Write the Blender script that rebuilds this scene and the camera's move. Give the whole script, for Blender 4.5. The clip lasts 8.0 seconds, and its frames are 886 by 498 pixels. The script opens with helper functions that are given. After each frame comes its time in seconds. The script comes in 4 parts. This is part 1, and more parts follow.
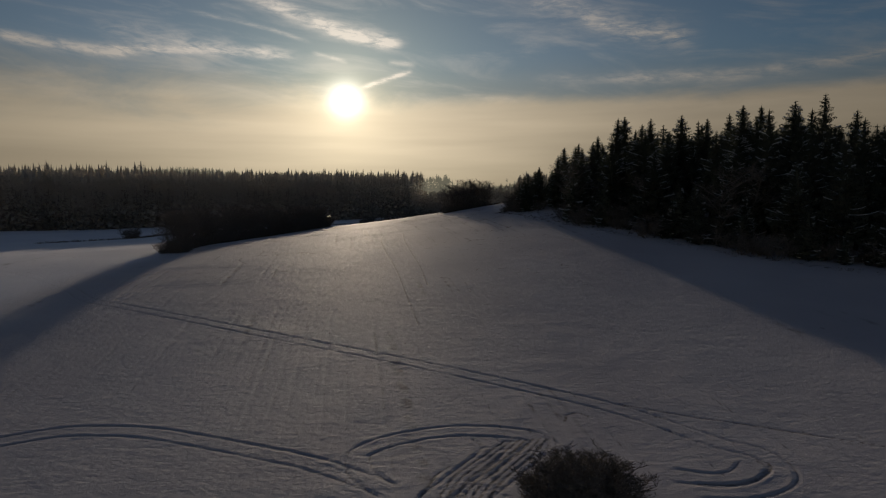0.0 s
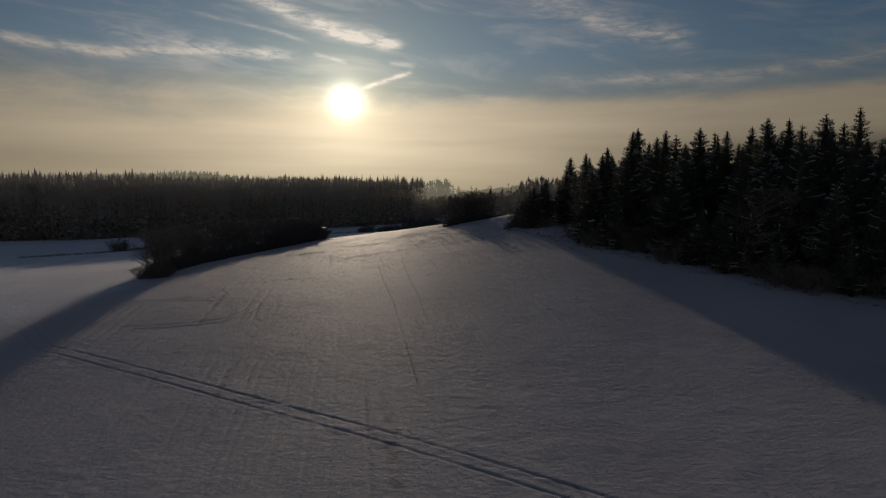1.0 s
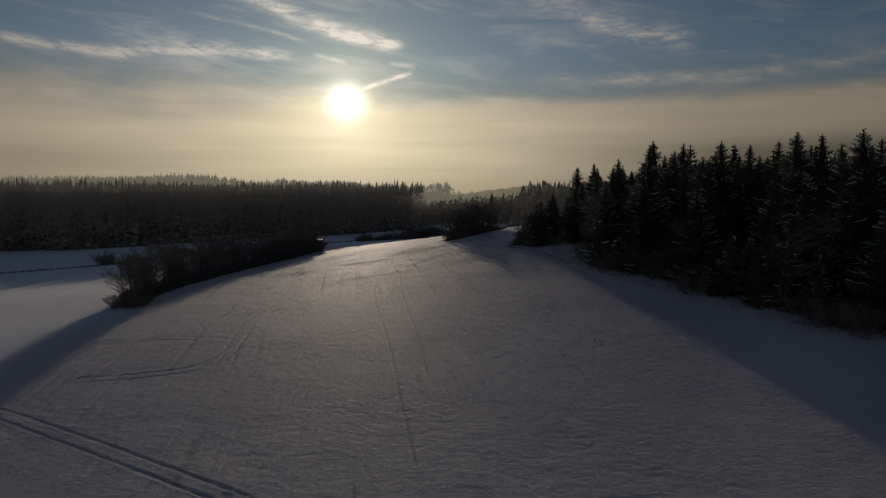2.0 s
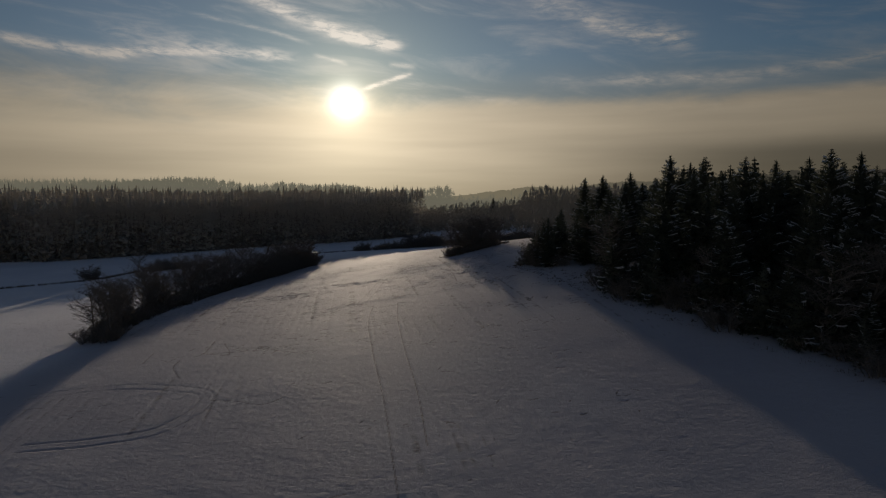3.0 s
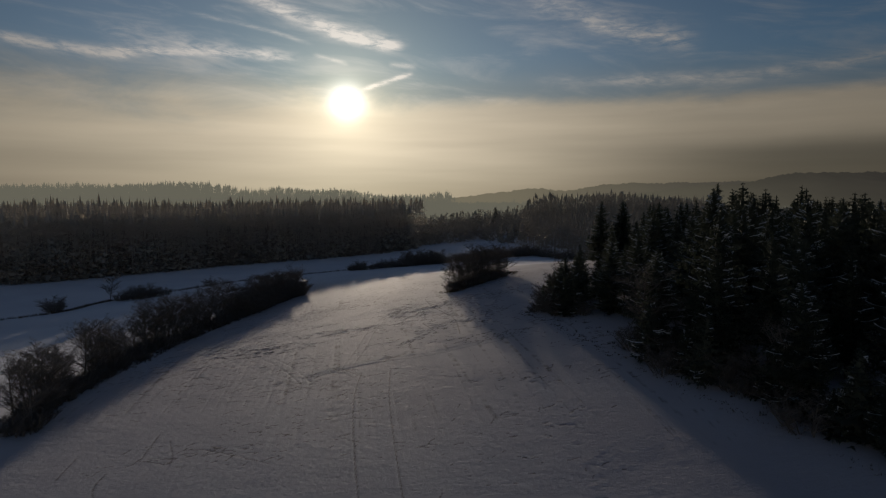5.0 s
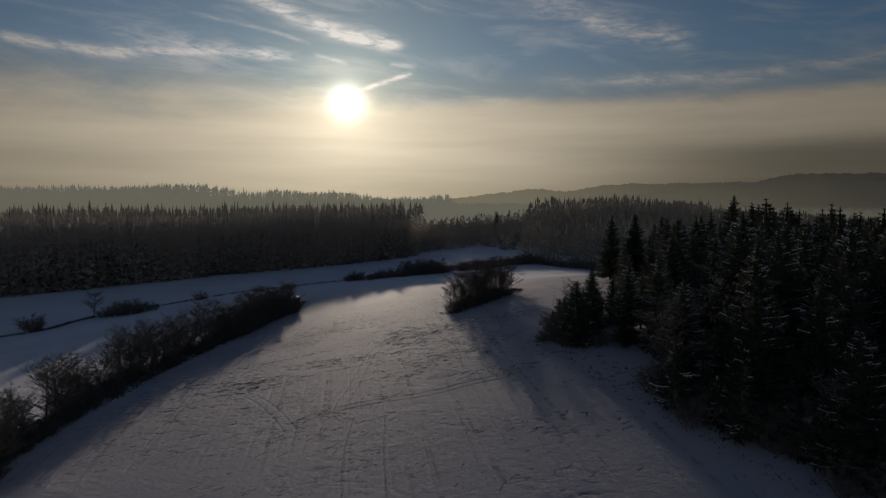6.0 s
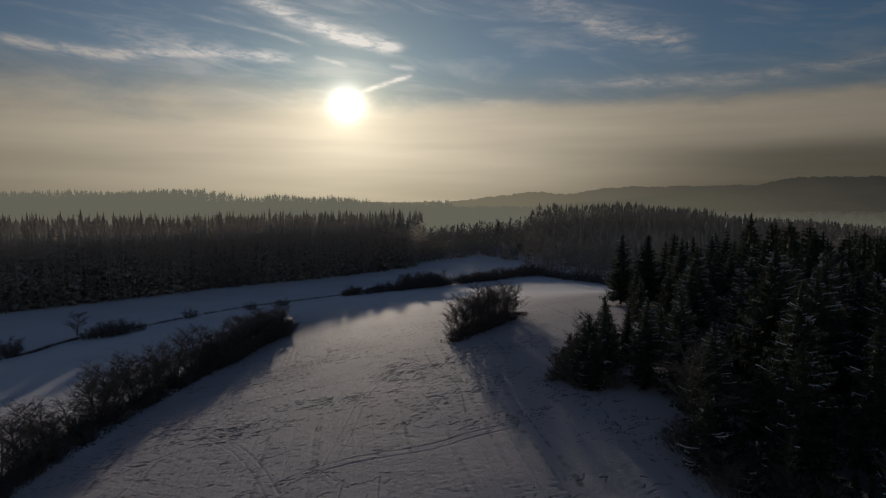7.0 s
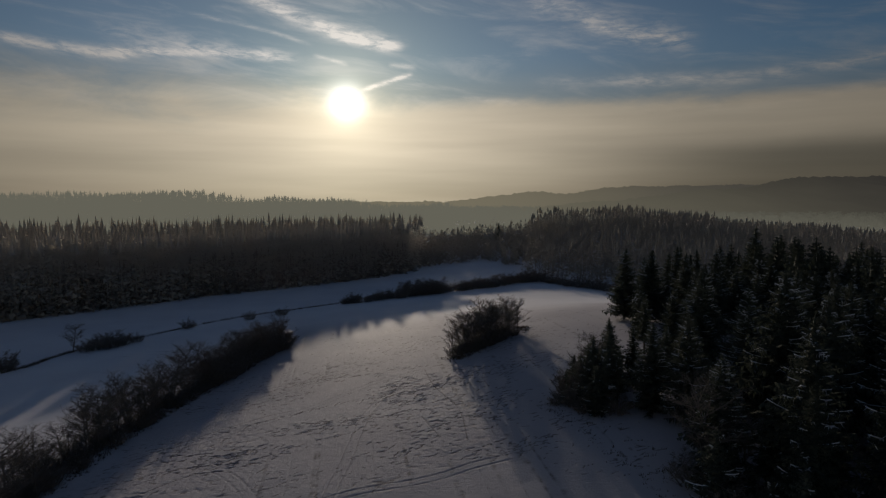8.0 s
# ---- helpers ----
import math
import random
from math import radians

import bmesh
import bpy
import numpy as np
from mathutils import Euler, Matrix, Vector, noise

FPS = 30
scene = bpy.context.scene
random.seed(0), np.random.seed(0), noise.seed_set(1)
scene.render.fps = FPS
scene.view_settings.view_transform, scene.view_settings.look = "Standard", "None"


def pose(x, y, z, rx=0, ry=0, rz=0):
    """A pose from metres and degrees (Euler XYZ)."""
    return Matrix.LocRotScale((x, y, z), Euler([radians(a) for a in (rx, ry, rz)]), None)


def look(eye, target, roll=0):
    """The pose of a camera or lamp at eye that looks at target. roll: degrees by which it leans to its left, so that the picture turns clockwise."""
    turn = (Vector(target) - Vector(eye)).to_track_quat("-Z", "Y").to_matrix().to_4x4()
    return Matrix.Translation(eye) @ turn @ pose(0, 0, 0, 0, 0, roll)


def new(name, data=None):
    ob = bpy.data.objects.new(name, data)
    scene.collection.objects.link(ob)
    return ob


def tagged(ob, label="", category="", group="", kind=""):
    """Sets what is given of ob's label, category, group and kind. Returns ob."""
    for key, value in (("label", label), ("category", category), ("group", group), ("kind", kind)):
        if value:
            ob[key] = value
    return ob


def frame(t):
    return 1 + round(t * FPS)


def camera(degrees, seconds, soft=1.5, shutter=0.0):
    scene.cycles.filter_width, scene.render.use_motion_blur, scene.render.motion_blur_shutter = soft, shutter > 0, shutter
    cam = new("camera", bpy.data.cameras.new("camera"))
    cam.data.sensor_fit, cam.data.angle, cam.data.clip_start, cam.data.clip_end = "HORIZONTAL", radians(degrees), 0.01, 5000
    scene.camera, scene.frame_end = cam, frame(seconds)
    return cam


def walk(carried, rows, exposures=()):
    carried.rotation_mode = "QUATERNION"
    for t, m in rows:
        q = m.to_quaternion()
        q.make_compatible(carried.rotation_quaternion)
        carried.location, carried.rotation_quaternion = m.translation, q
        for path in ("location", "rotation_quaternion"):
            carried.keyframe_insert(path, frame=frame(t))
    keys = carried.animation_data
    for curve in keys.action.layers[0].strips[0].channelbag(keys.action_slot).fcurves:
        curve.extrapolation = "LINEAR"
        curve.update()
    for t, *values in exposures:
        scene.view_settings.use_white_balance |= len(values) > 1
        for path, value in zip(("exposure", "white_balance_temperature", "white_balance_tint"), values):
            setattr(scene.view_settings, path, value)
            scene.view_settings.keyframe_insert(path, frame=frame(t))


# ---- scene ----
cam = camera(71.3, 8.0, soft=1.25)
METRES, EYE, TILT, LEAN, TURN = 72.0, 17.0, -5.0, 0.0, 0.0
ROWS = [
    (0.0, 0.0, 0.0, 0.0, 0.0, 0.0, -0.0),
    (0.5, -0.0018, 0.0611, 0.0289, 0.01, 0.03, 0.01),
    (1.0, -0.0031, 0.1209, 0.0575, 0.02, 0.07, -0.01),
    (1.5, -0.0053, 0.182, 0.0858, 0.01, 0.09, -0.01),
    (3.0, -0.0082, 0.3653, 0.1723, 0.05, 0.17, -0.03),
    (3.5, -0.0089, 0.4258, 0.2002, 0.06, 0.17, -0.03),
    (4.0, -0.0097, 0.4866, 0.2278, 0.06, 0.18, -0.06),
    (4.5, -0.0105, 0.5486, 0.2556, 0.06, 0.18, -0.07),
    (6.0, -0.0145, 0.7357, 0.3398, 0.04, 0.16, -0.09),
    (6.5, -0.0158, 0.8003, 0.3682, 0.04, 0.15, -0.11),
    (7.0, -0.0168, 0.852, 0.4026, 0.03, 0.34, -0.1),
    (7.5, -0.0181, 0.875, 0.4284, 0.03, 0.34, -0.1),
    (8.0, -0.0199, 0.878, 0.4503, 0.02, 0.23, -0.1),
]
walk(cam, [(t, pose(0, 0, EYE, TILT, LEAN, TURN) @ pose(METRES * x, METRES * y, METRES * z, 90 + pitch, roll, yaw)) for t, x, y, z, yaw, pitch, roll in ROWS],
     [(0.0, 0.0, 6750, 10), (2.0, 0.0, 6700, 10), (4.0, 0.0, 6450, 10), (6.0, 0.0, 6280, 10), (8.0, 0.0, 6230, 10)])

# ---- world, sun ----
SUN_EL, SUN_AZ = radians(8.45), radians(-8.8)          # azimuth from +y towards +x
SUN_DIR = Vector((math.sin(SUN_AZ) * math.cos(SUN_EL), math.cos(SUN_AZ) * math.cos(SUN_EL), math.sin(SUN_EL)))
SUN_STRENGTH, SKY_STRENGTH = 2.0, 0.027

sun_data = bpy.data.lights.new("sun", "SUN")
sun_data.energy, sun_data.angle, sun_data.color = SUN_STRENGTH, radians(0.9), (1.0, 0.83, 0.64)
sun = new("sun", sun_data)
sun.matrix_world = look(SUN_DIR * 400, (0, 0, 0))


class Nodes:
    """Short hand for wiring a node tree."""

    def __init__(self, tree):
        self.t = tree
        tree.nodes.clear()

    def add(self, kind, **props):
        n = self.t.nodes.new(kind)
        for k, v in props.items():
            setattr(n, k, v)
        return n

    def link(self, a, b):
        self.t.links.new(a, b)

    def put(self, socket, value):
        if hasattr(value, "is_output"):
            self.link(value, socket)
        else:
            socket.default_value = value

    def math(self, op, a, b=0.0, c=0.0, clamp=False):
        n = self.add("ShaderNodeMath", operation=op, use_clamp=clamp)
        for i, v in enumerate((a, b, c)):
            self.put(n.inputs[i], v)
        return n.outputs[0]

    def vmath(self, op, a, b=(0, 0, 0)):
        n = self.add("ShaderNodeVectorMath", operation=op)
        self.put(n.inputs[0], a)
        self.put(n.inputs[1], b)
        return n.outputs["Value"] if op in ("DOT_PRODUCT", "LENGTH", "DISTANCE") else n.outputs[0]

    def smooth(self, v, lo, hi, to0=0.0, to1=1.0):
        n = self.add("ShaderNodeMapRange", interpolation_type="SMOOTHSTEP")
        for i, x in enumerate((v, lo, hi, to0, to1)):
            self.put(n.inputs[i], x)
        return n.outputs[0]

    def xyz(self, x, y, z=0.0):
        n = self.add("ShaderNodeCombineXYZ")
        for i, v in enumerate((x, y, z)):
            self.put(n.inputs[i], v)
        return n.outputs[0]

    def split(self, v):
        n = self.add("ShaderNodeSeparateXYZ")
        self.link(v, n.inputs[0])
        return n.outputs

    def noise(self, vector, scale, detail=3.0, rough=0.5, distortion=0.0):
        n = self.add("ShaderNodeTexNoise")
        self.link(vector, n.inputs["Vector"])
        n.inputs["Scale"].default_value, n.inputs["Detail"].default_value = scale, detail
        n.inputs["Roughness"].default_value, n.inputs["Distortion"].default_value = rough, distortion
        return n.outputs[0]

    def mix(self, fac, a, b, mode="MIX"):
        n = self.add("ShaderNodeMix", data_type="RGBA", blend_type=mode)
        self.put(n.inputs[0], fac)
        for i, v in ((6, a), (7, b)):
            self.put(n.inputs[i], (*v, 1.0) if isinstance(v, tuple) and len(v) == 3 else v)
        return n.outputs[2]


def build_sky():
    world = bpy.data.worlds.new("winter_sky")
    world.use_nodes = True
    scene.world = world
    n = Nodes(world.node_tree)
    way = n.add("ShaderNodeTexCoord").outputs["Generated"]
    x, y, z = n.split(way)
    deg = 57.29578
    az = n.math("MULTIPLY", n.math("ARCTAN2", x, y), deg)
    el = n.math("MULTIPLY", n.math("ARCSINE", z), deg)
    uv = n.xyz(az, el)
    off_sun = n.math("MULTIPLY", n.math("ARCCOSINE", n.vmath("DOT_PRODUCT", way, tuple(SUN_DIR))), deg)

    sky = n.add("ShaderNodeTexSky", sky_type="NISHITA", sun_disc=False, sun_elevation=SUN_EL, sun_rotation=SUN_AZ,
                altitude=600, air_density=1.0, dust_density=1.2, ozone_density=2.0)
    balance = n.mix(n.smooth(off_sun, 4.0, 32.0), (0.60 * SKY_STRENGTH, 0.94 * SKY_STRENGTH, 1.38 * SKY_STRENGTH), (0.80 * SKY_STRENGTH, 0.98 * SKY_STRENGTH, 1.16 * SKY_STRENGTH))
    blue = n.mix(1.0, sky.outputs[0], balance, "MULTIPLY")

    high = n.math("MULTIPLY", n.smooth(el, 19.0, 58.0, 1.0, 1.4), n.smooth(el, 7.0, 13.0, 0.72, 1.0))
    veil = n.math("MULTIPLY", high, n.smooth(off_sun, 2.0, 24.0, 0.68, 1.0))
    blue = n.mix(1.0, blue, n.xyz(veil, veil, veil), "MULTIPLY")
    blue = n.mix(n.smooth(el, 15.0, 40.0), blue, n.mix(1.0, blue, (1.36, 1.02, 0.90), "MULTIPLY"))

    # how much brighter the sky gets towards the sun
    near_sun = n.math("EXPONENT", n.math("DIVIDE", off_sun, -20.0))
    # high thin cloud, drawn out by the wind
    flow = n.xyz(n.math("MULTIPLY", az, 0.06), n.math("ADD", n.math("MULTIPLY", el, 0.30), n.math("MULTIPLY", az, 0.035)))
    thin = n.smooth(n.noise(flow, 1.3, 6.0, 0.62, 0.6), 0.45, 0.78)
    thin = n.math("MULTIPLY", thin, n.smooth(el, 5.0, 9.0))
    curl = n.noise(uv, 0.22, 5.0, 0.6)
    fibre = n.noise(n.xyz(n.math("MULTIPLY", az, 0.30), n.math("MULTIPLY", el, 1.5)), 1.0, 6.0, 0.65, 0.8)

    def streak(a, b, half, bend=0.0, soft=1.0, amount=1.0):
        """A wind-drawn cloud from a to b (azimuth, elevation), half as thick as half at its middle."""
        dx, dy = b[0] - a[0], b[1] - a[1]
        length = math.hypot(dx, dy)
        rel = n.vmath("SUBTRACT", uv, (a[0], a[1], 0))
        s = n.math("DIVIDE", n.vmath("DOT_PRODUCT", rel, (dx / length, dy / length, 0)), length)
        d = n.vmath("DOT_PRODUCT", rel, (-dy / length, dx / length, 0))
        arch = n.math("MULTIPLY", n.math("MULTIPLY", s, n.math("SUBTRACT", 1.0, s)), 4 * bend)
        d = n.math("ADD", n.math("SUBTRACT", d, arch), n.math("MULTIPLY", n.math("SUBTRACT", curl, 0.5), 1.6 * soft * half))
        across = n.math("EXPONENT", n.math("MULTIPLY", n.math("POWER", n.math("DIVIDE", n.math("ABSOLUTE", d), half), 2.0), -1.0))
        along = n.math("MULTIPLY", n.smooth(s, -0.06, 0.2), n.smooth(s, 1.06, 0.85))
        body = n.math("MULTIPLY", across, along)
        broken = n.smooth(fibre, 0.62 - 0.32 * (2 - soft), 0.62)
        return n.math("MULTIPLY", n.math("MULTIPLY", body, broken), amount)

    grain = n.smooth(n.noise(n.xyz(n.math("MULTIPLY", az, 0.55), n.math("MULTIPLY", n.math("ADD", el, n.math("MULTIPLY", az, 0.1)), 1.9)), 1.0, 5.0, 0.65, 0.4), 0.30, 0.66, 0.25, 1.0)
    streaks = STREAKS(streak)
    cloud = n.math("MULTIPLY", thin, 0.42)
    for k in streaks:
        cloud = n.math("ADD", cloud, n.math("MULTIPLY", k, grain), clamp=True)
    lit = n.math("ADD", 0.09, n.math("MULTIPLY", near_sun, 0.95))
    cloud_colour = n.mix(1.0, (1.0, 0.91, 0.82), n.xyz(lit, lit, lit), "MULTIPLY")
    colour = n.mix(n.math("MULTIPLY", cloud, 0.8), blue, cloud_colour)

    # the bank of haze that lies over the horizon, with a ragged upper edge
    swirl = n.noise(n.xyz(n.math("MULTIPLY", az, 0.09), n.math("MULTIPLY", el, 0.24)), 1.0, 6.0, 0.62, 0.5)
    rag = n.math("MULTIPLY", n.math("SUBTRACT", swirl, 0.5), n.smooth(az, 4.0, -22.0, 2.5, 6.5))
    edge = n.math("ADD", el, rag)
    top, low = n.smooth(az, -24.0, 4.0, 12.0, 9.2), n.smooth(az, -24.0, 4.0, 5.2, 7.7)
    bank = n.math("ADD", n.math("MULTIPLY", n.smooth(edge, top, low), 0.65), n.math("MULTIPLY", n.smooth(edge, 12.5, 5.5), 0.35))
    layers = n.noise(n.xyz(n.math("MULTIPLY", az, 0.035), n.math("MULTIPLY", el, 0.45)), 1.0, 3.0, 0.5)
    glow = n.math("ADD", 0.11, n.math("MULTIPLY", n.math("EXPONENT", n.math("DIVIDE", off_sun, -20.0)), 0.86))
    # extra glow opposite the sun, unseen, added to light the woods' near sides
    glow = n.math("ADD", glow, n.smooth(off_sun, 65.0, 150.0, 0.0, 0.34))
    glow = n.math("MULTIPLY", glow, n.smooth(layers, 0.25, 0.75, 0.86, 1.10))
    glow = n.math("MULTIPLY", glow, n.smooth(el, -1.0, 5.0, 0.68, 1.0))
    murk = n.math("MULTIPLY", n.smooth(az, 6.0, 30.0), n.smooth(n.math("ADD", el, n.math("MULTIPLY", rag, 0.25)), 6.2, 3.4))
    glow = n.math("MULTIPLY", glow, n.math("SUBTRACT", 1.0, n.math("MULTIPLY", murk, 0.55)))
    haze = n.mix(1.0, (1.0, 0.83, 0.60), n.xyz(glow, glow, glow), "MULTIPLY")
    colour = n.mix(n.math("MULTIPLY", bank, 0.9), colour, haze)

    # the sun shining through thin cloud
    core = n.math("MULTIPLY", n.math("EXPONENT", n.math("MULTIPLY", n.math("POWER", n.math("DIVIDE", off_sun, 1.3), 2.0), -1.0)), 1.25)
    ring = n.math("MULTIPLY", n.math("EXPONENT", n.math("DIVIDE", off_sun, -2.7)), 0.55)
    wide = n.math("MULTIPLY", n.math("EXPONENT", n.math("DIVIDE", off_sun, -7.0)), 0.09)
    for amount, tint in ((core, (1.0, 0.97, 0.88)), (ring, (1.0, 0.86, 0.55)), (wide, (1.0, 0.82, 0.50))):
        colour = n.mix(1.0, colour, n.mix(1.0, tint, n.xyz(amount, amount, amount), "MULTIPLY"), "ADD")
    back = n.add("ShaderNodeBackground")
    n.link(colour, back.inputs[0])
    n.link(back.outputs[0], n.add("ShaderNodeOutputWorld").inputs[0])


def STREAKS(streak):
    return [
        streak((-36.5, 11.9), (-26.0, 11.4), 0.42, -0.25, 0.6, 1.2),
        streak((-29.0, 11.4), (-13.0, 12.1), 0.45, 0.35, 0.7, 1.2),
        streak((-29.0, 13.2), (-18.0, 12.6), 0.8, 0.0, 1.0, 0.35),
        streak((-22.0, 15.0), (-12.0, 13.3), 0.16, 0.25, 0.8, 0.5),
        streak((-18.5, 17.4), (-3.6, 13.3), 0.6, -0.5, 0.6, 1.1),
        streak((-11.5, 14.7), (-3.8, 13.3), 0.42, -0.25, 0.4, 0.9),
        streak((-11.7, 12.4), (-8.6, 11.7), 0.16, 0.0, 0.5, 0.6),
        streak((-5.0, 11.8), (-2.4, 11.6), 0.2, 0.0, 0.5, 0.6),
        streak((-7.6, 9.45), (-2.9, 11.05), 0.19, 0.0, 0.1, 1.6),
        streak((6.5, 17.5), (22.0, 12.6), 1.2, -0.2, 0.9, 0.55),
        streak((12.0, 15.2), (21.5, 13.2), 0.5, -0.3, 0.8, 0.5),
        streak((14.0, 10.3), (38.0, 10.9), 0.5, -0.7, 0.7, 0.75),
        streak((8.0, 10.3), (20.0, 9.8), 0.35, 0.0, 1.0, 0.3),
        streak((14.0, 7.6), (40.0, 8.8), 0.55, -0.5, 0.7, 0.7),
        streak((1.5, 9.0), (7.0, 8.4), 0.25, 0.0, 0.7, 0.5),
    ]


build_sky()

# ---- materials ----


def material(name, paint):
    m = bpy.data.materials.new(name)
    m.use_nodes = True
    n = Nodes(m.node_tree)
    out = n.add("ShaderNodeOutputMaterial")
    n.link(paint(n), out.inputs[0])
    return m


def place_of(n):
    return n.add("ShaderNodeNewGeometry").outputs["Position"]


def shader(n, colour, rough, spec=0.3, bump=None, strength=0.3, distance=0.05):
    b = n.add("ShaderNodeBsdfPrincipled")
    n.put(b.inputs["Base Color"], (*colour, 1.0) if isinstance(colour, tuple) else colour)
    n.put(b.inputs["Roughness"], rough)
    b.inputs["Specular IOR Level"].default_value = spec
    if bump is not None:
        k = n.add("ShaderNodeBump")
        k.inputs["Strength"].default_value, k.inputs["Distance"].default_value = strength, distance
        n.link(bump, k.inputs["Height"])
        n.link(k.outputs[0], b.inputs["Normal"])
    return b.outputs[0]


def paint_snow(n):
    p = place_of(n)
    broad = n.noise(p, 0.06, 4.0)
    fine = n.noise(p, 2.6, 5.0, 0.62)
    thin = n.add("ShaderNodeAttribute", attribute_name="thin").outputs["Fac"]
    # meadow snow is painted paler than the field's to make up for missing haze
    deep = n.mix(n.smooth(broad, 0.3, 0.7), (0.76, 0.75, 0.79), (0.83, 0.82, 0.85))
    crust = n.mix(n.smooth(broad, 0.3, 0.7), (0.46, 0.437, 0.465), (0.535, 0.51, 0.53))
    colour = n.mix(thin, deep, crust)
    # stubble and soil that show through the thin crust
    px, py, pz = n.split(p)
    drill = n.noise(n.xyz(n.math("MULTIPLY", px, 1.4), n.math("MULTIPLY", py, 0.35)), 1.0, 5.0, 0.7)
    speck = n.math("MULTIPLY", n.smooth(drill, 0.62, 0.74), n.smooth(fine, 0.45, 0.62))
    colour = n.mix(n.math("MULTIPLY", n.math("MULTIPLY", speck, 0.34), thin), colour, (0.24, 0.19, 0.14))
    bare = n.add("ShaderNodeAttribute", attribute_name="worn").outputs["Fac"]
    bare = n.math("MULTIPLY", n.smooth(bare, 0.25, 0.95), n.smooth(fine, 0.3, 0.7, 0.3, 0.9))
    colour = n.mix(bare, colour, (0.13, 0.105, 0.085))
    # wind crust: low ripples that lie across the wind, over a coarser unevenness
    ripple = n.noise(n.xyz(n.math("MULTIPLY", px, 1.3), n.math("MULTIPLY", py, 3.4)), 1.0, 5.0, 0.68, 0.5)
    uneven = n.math("ADD", n.math("ADD", n.math("MULTIPLY", fine, 0.8), n.noise(p, 0.8, 3.0)), n.math("MULTIPLY", n.noise(p, 9.0, 4.0, 0.7), 0.5))
    return shader(n, colour, 0.72, 0.03, n.math("ADD", uneven, n.math("MULTIPLY", ripple, 1.1)), 0.55, 0.1)


def paint_needles(low, high, through_light=0.18):
    def paint(n):
        p = place_of(n)
        tint = n.add("ShaderNodeObjectInfo").outputs["Random"]
        v = n.math("ADD", n.math("MULTIPLY", n.noise(p, 1.3, 3.0), 0.7), n.math("MULTIPLY", tint, 0.4))
        colour = n.mix(n.smooth(v, 0.25, 0.8), low, high)
        d = shader(n, colour, 0.75, 0.15)
        t = n.add("ShaderNodeBsdfTranslucent")
        n.link(colour, t.inputs[0])
        m = n.add("ShaderNodeMixShader")
        m.inputs[0].default_value = through_light
        n.link(d, m.inputs[1])
        n.link(t.outputs[0], m.inputs[2])
        return m.outputs[0]
    return paint


def paint_bark(low, high):
    def paint(n):
        p = place_of(n)
        x, y, z = n.split(p)
        v = n.noise(n.xyz(n.math("MULTIPLY", x, 6.0), n.math("MULTIPLY", y, 6.0), n.math("MULTIPLY", z, 1.4)), 1.0, 4.0, 0.6)
        return shader(n, n.mix(n.smooth(v, 0.3, 0.7), low, high), 0.9, 0.15, v, 0.5, 0.03)
    return paint


# distance haze painted as emission, paler towards x = 0
def haze_glow_paint(n, glow):
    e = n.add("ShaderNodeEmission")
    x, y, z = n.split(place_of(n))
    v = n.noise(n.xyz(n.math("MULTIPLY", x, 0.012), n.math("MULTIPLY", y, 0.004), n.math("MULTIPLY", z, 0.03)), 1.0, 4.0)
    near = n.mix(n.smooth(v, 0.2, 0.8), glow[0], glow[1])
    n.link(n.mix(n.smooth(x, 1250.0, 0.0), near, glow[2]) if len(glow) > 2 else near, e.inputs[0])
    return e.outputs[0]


SNOW = material("crusted_snow", paint_snow)
BRANCH_SNOW = material("branch_snow", lambda n: shader(n, n.mix(n.noise(place_of(n), 5.0), (0.55, 0.60, 0.66), (0.8, 0.82, 0.84)), 0.6, 0.2))
NEEDLES = material("spruce_needles", paint_needles((0.045, 0.055, 0.04), (0.11, 0.12, 0.09)))
# three base colours of the distant woods, paled to imitate haze
HAZED = material("hazed_hill_needles", paint_needles((0.36, 0.325, 0.275), (0.42, 0.385, 0.33), 0.1))
BRUSH = material("hazed_brush", paint_needles((0.33, 0.29, 0.245), (0.42, 0.375, 0.32), 0.45))
HAZE_PALE = material("haze_pale_needles", paint_needles((0.49, 0.44, 0.37), (0.56, 0.51, 0.435), 0.24))
# glow in place of the haze in front of the farthest woods
HAZE_GLOW = material("painted_haze_glow", lambda n: haze_glow_paint(n, ((0.040, 0.037, 0.029), (0.052, 0.049, 0.038), (0.126, 0.119, 0.089))))
BARK = material("spruce_bark", paint_bark((0.05, 0.038, 0.03), (0.13, 0.10, 0.08)))
TWIGS = material("bare_twigs", paint_bark((0.12, 0.104, 0.09), (0.225, 0.2, 0.178)))
GRASS = material("dead_grass", paint_bark((0.06, 0.045, 0.028), (0.15, 0.11, 0.065)))
WOOD = material("grey_boards", paint_bark((0.07, 0.06, 0.05), (0.18, 0.15, 0.12)))

# ---- mesh helpers ----


def mesh_of(name, verts, faces, mat, smooth=False):
    me = bpy.data.meshes.new(name)
    me.from_pydata(verts, [], faces)
    me.materials.append(mat)
    if smooth:
        me.shade_smooth()
    me.update()
    return me


def part_mesh(name, me, parent, label=""):
    ob = new(name, me)
    ob.parent = parent
    return tagged(ob, label)


# smooth random field
TABLE = np.random.RandomState(7).rand(257, 257)
TABLE[256, :], TABLE[:, 256] = TABLE[0, :], TABLE[:, 0]


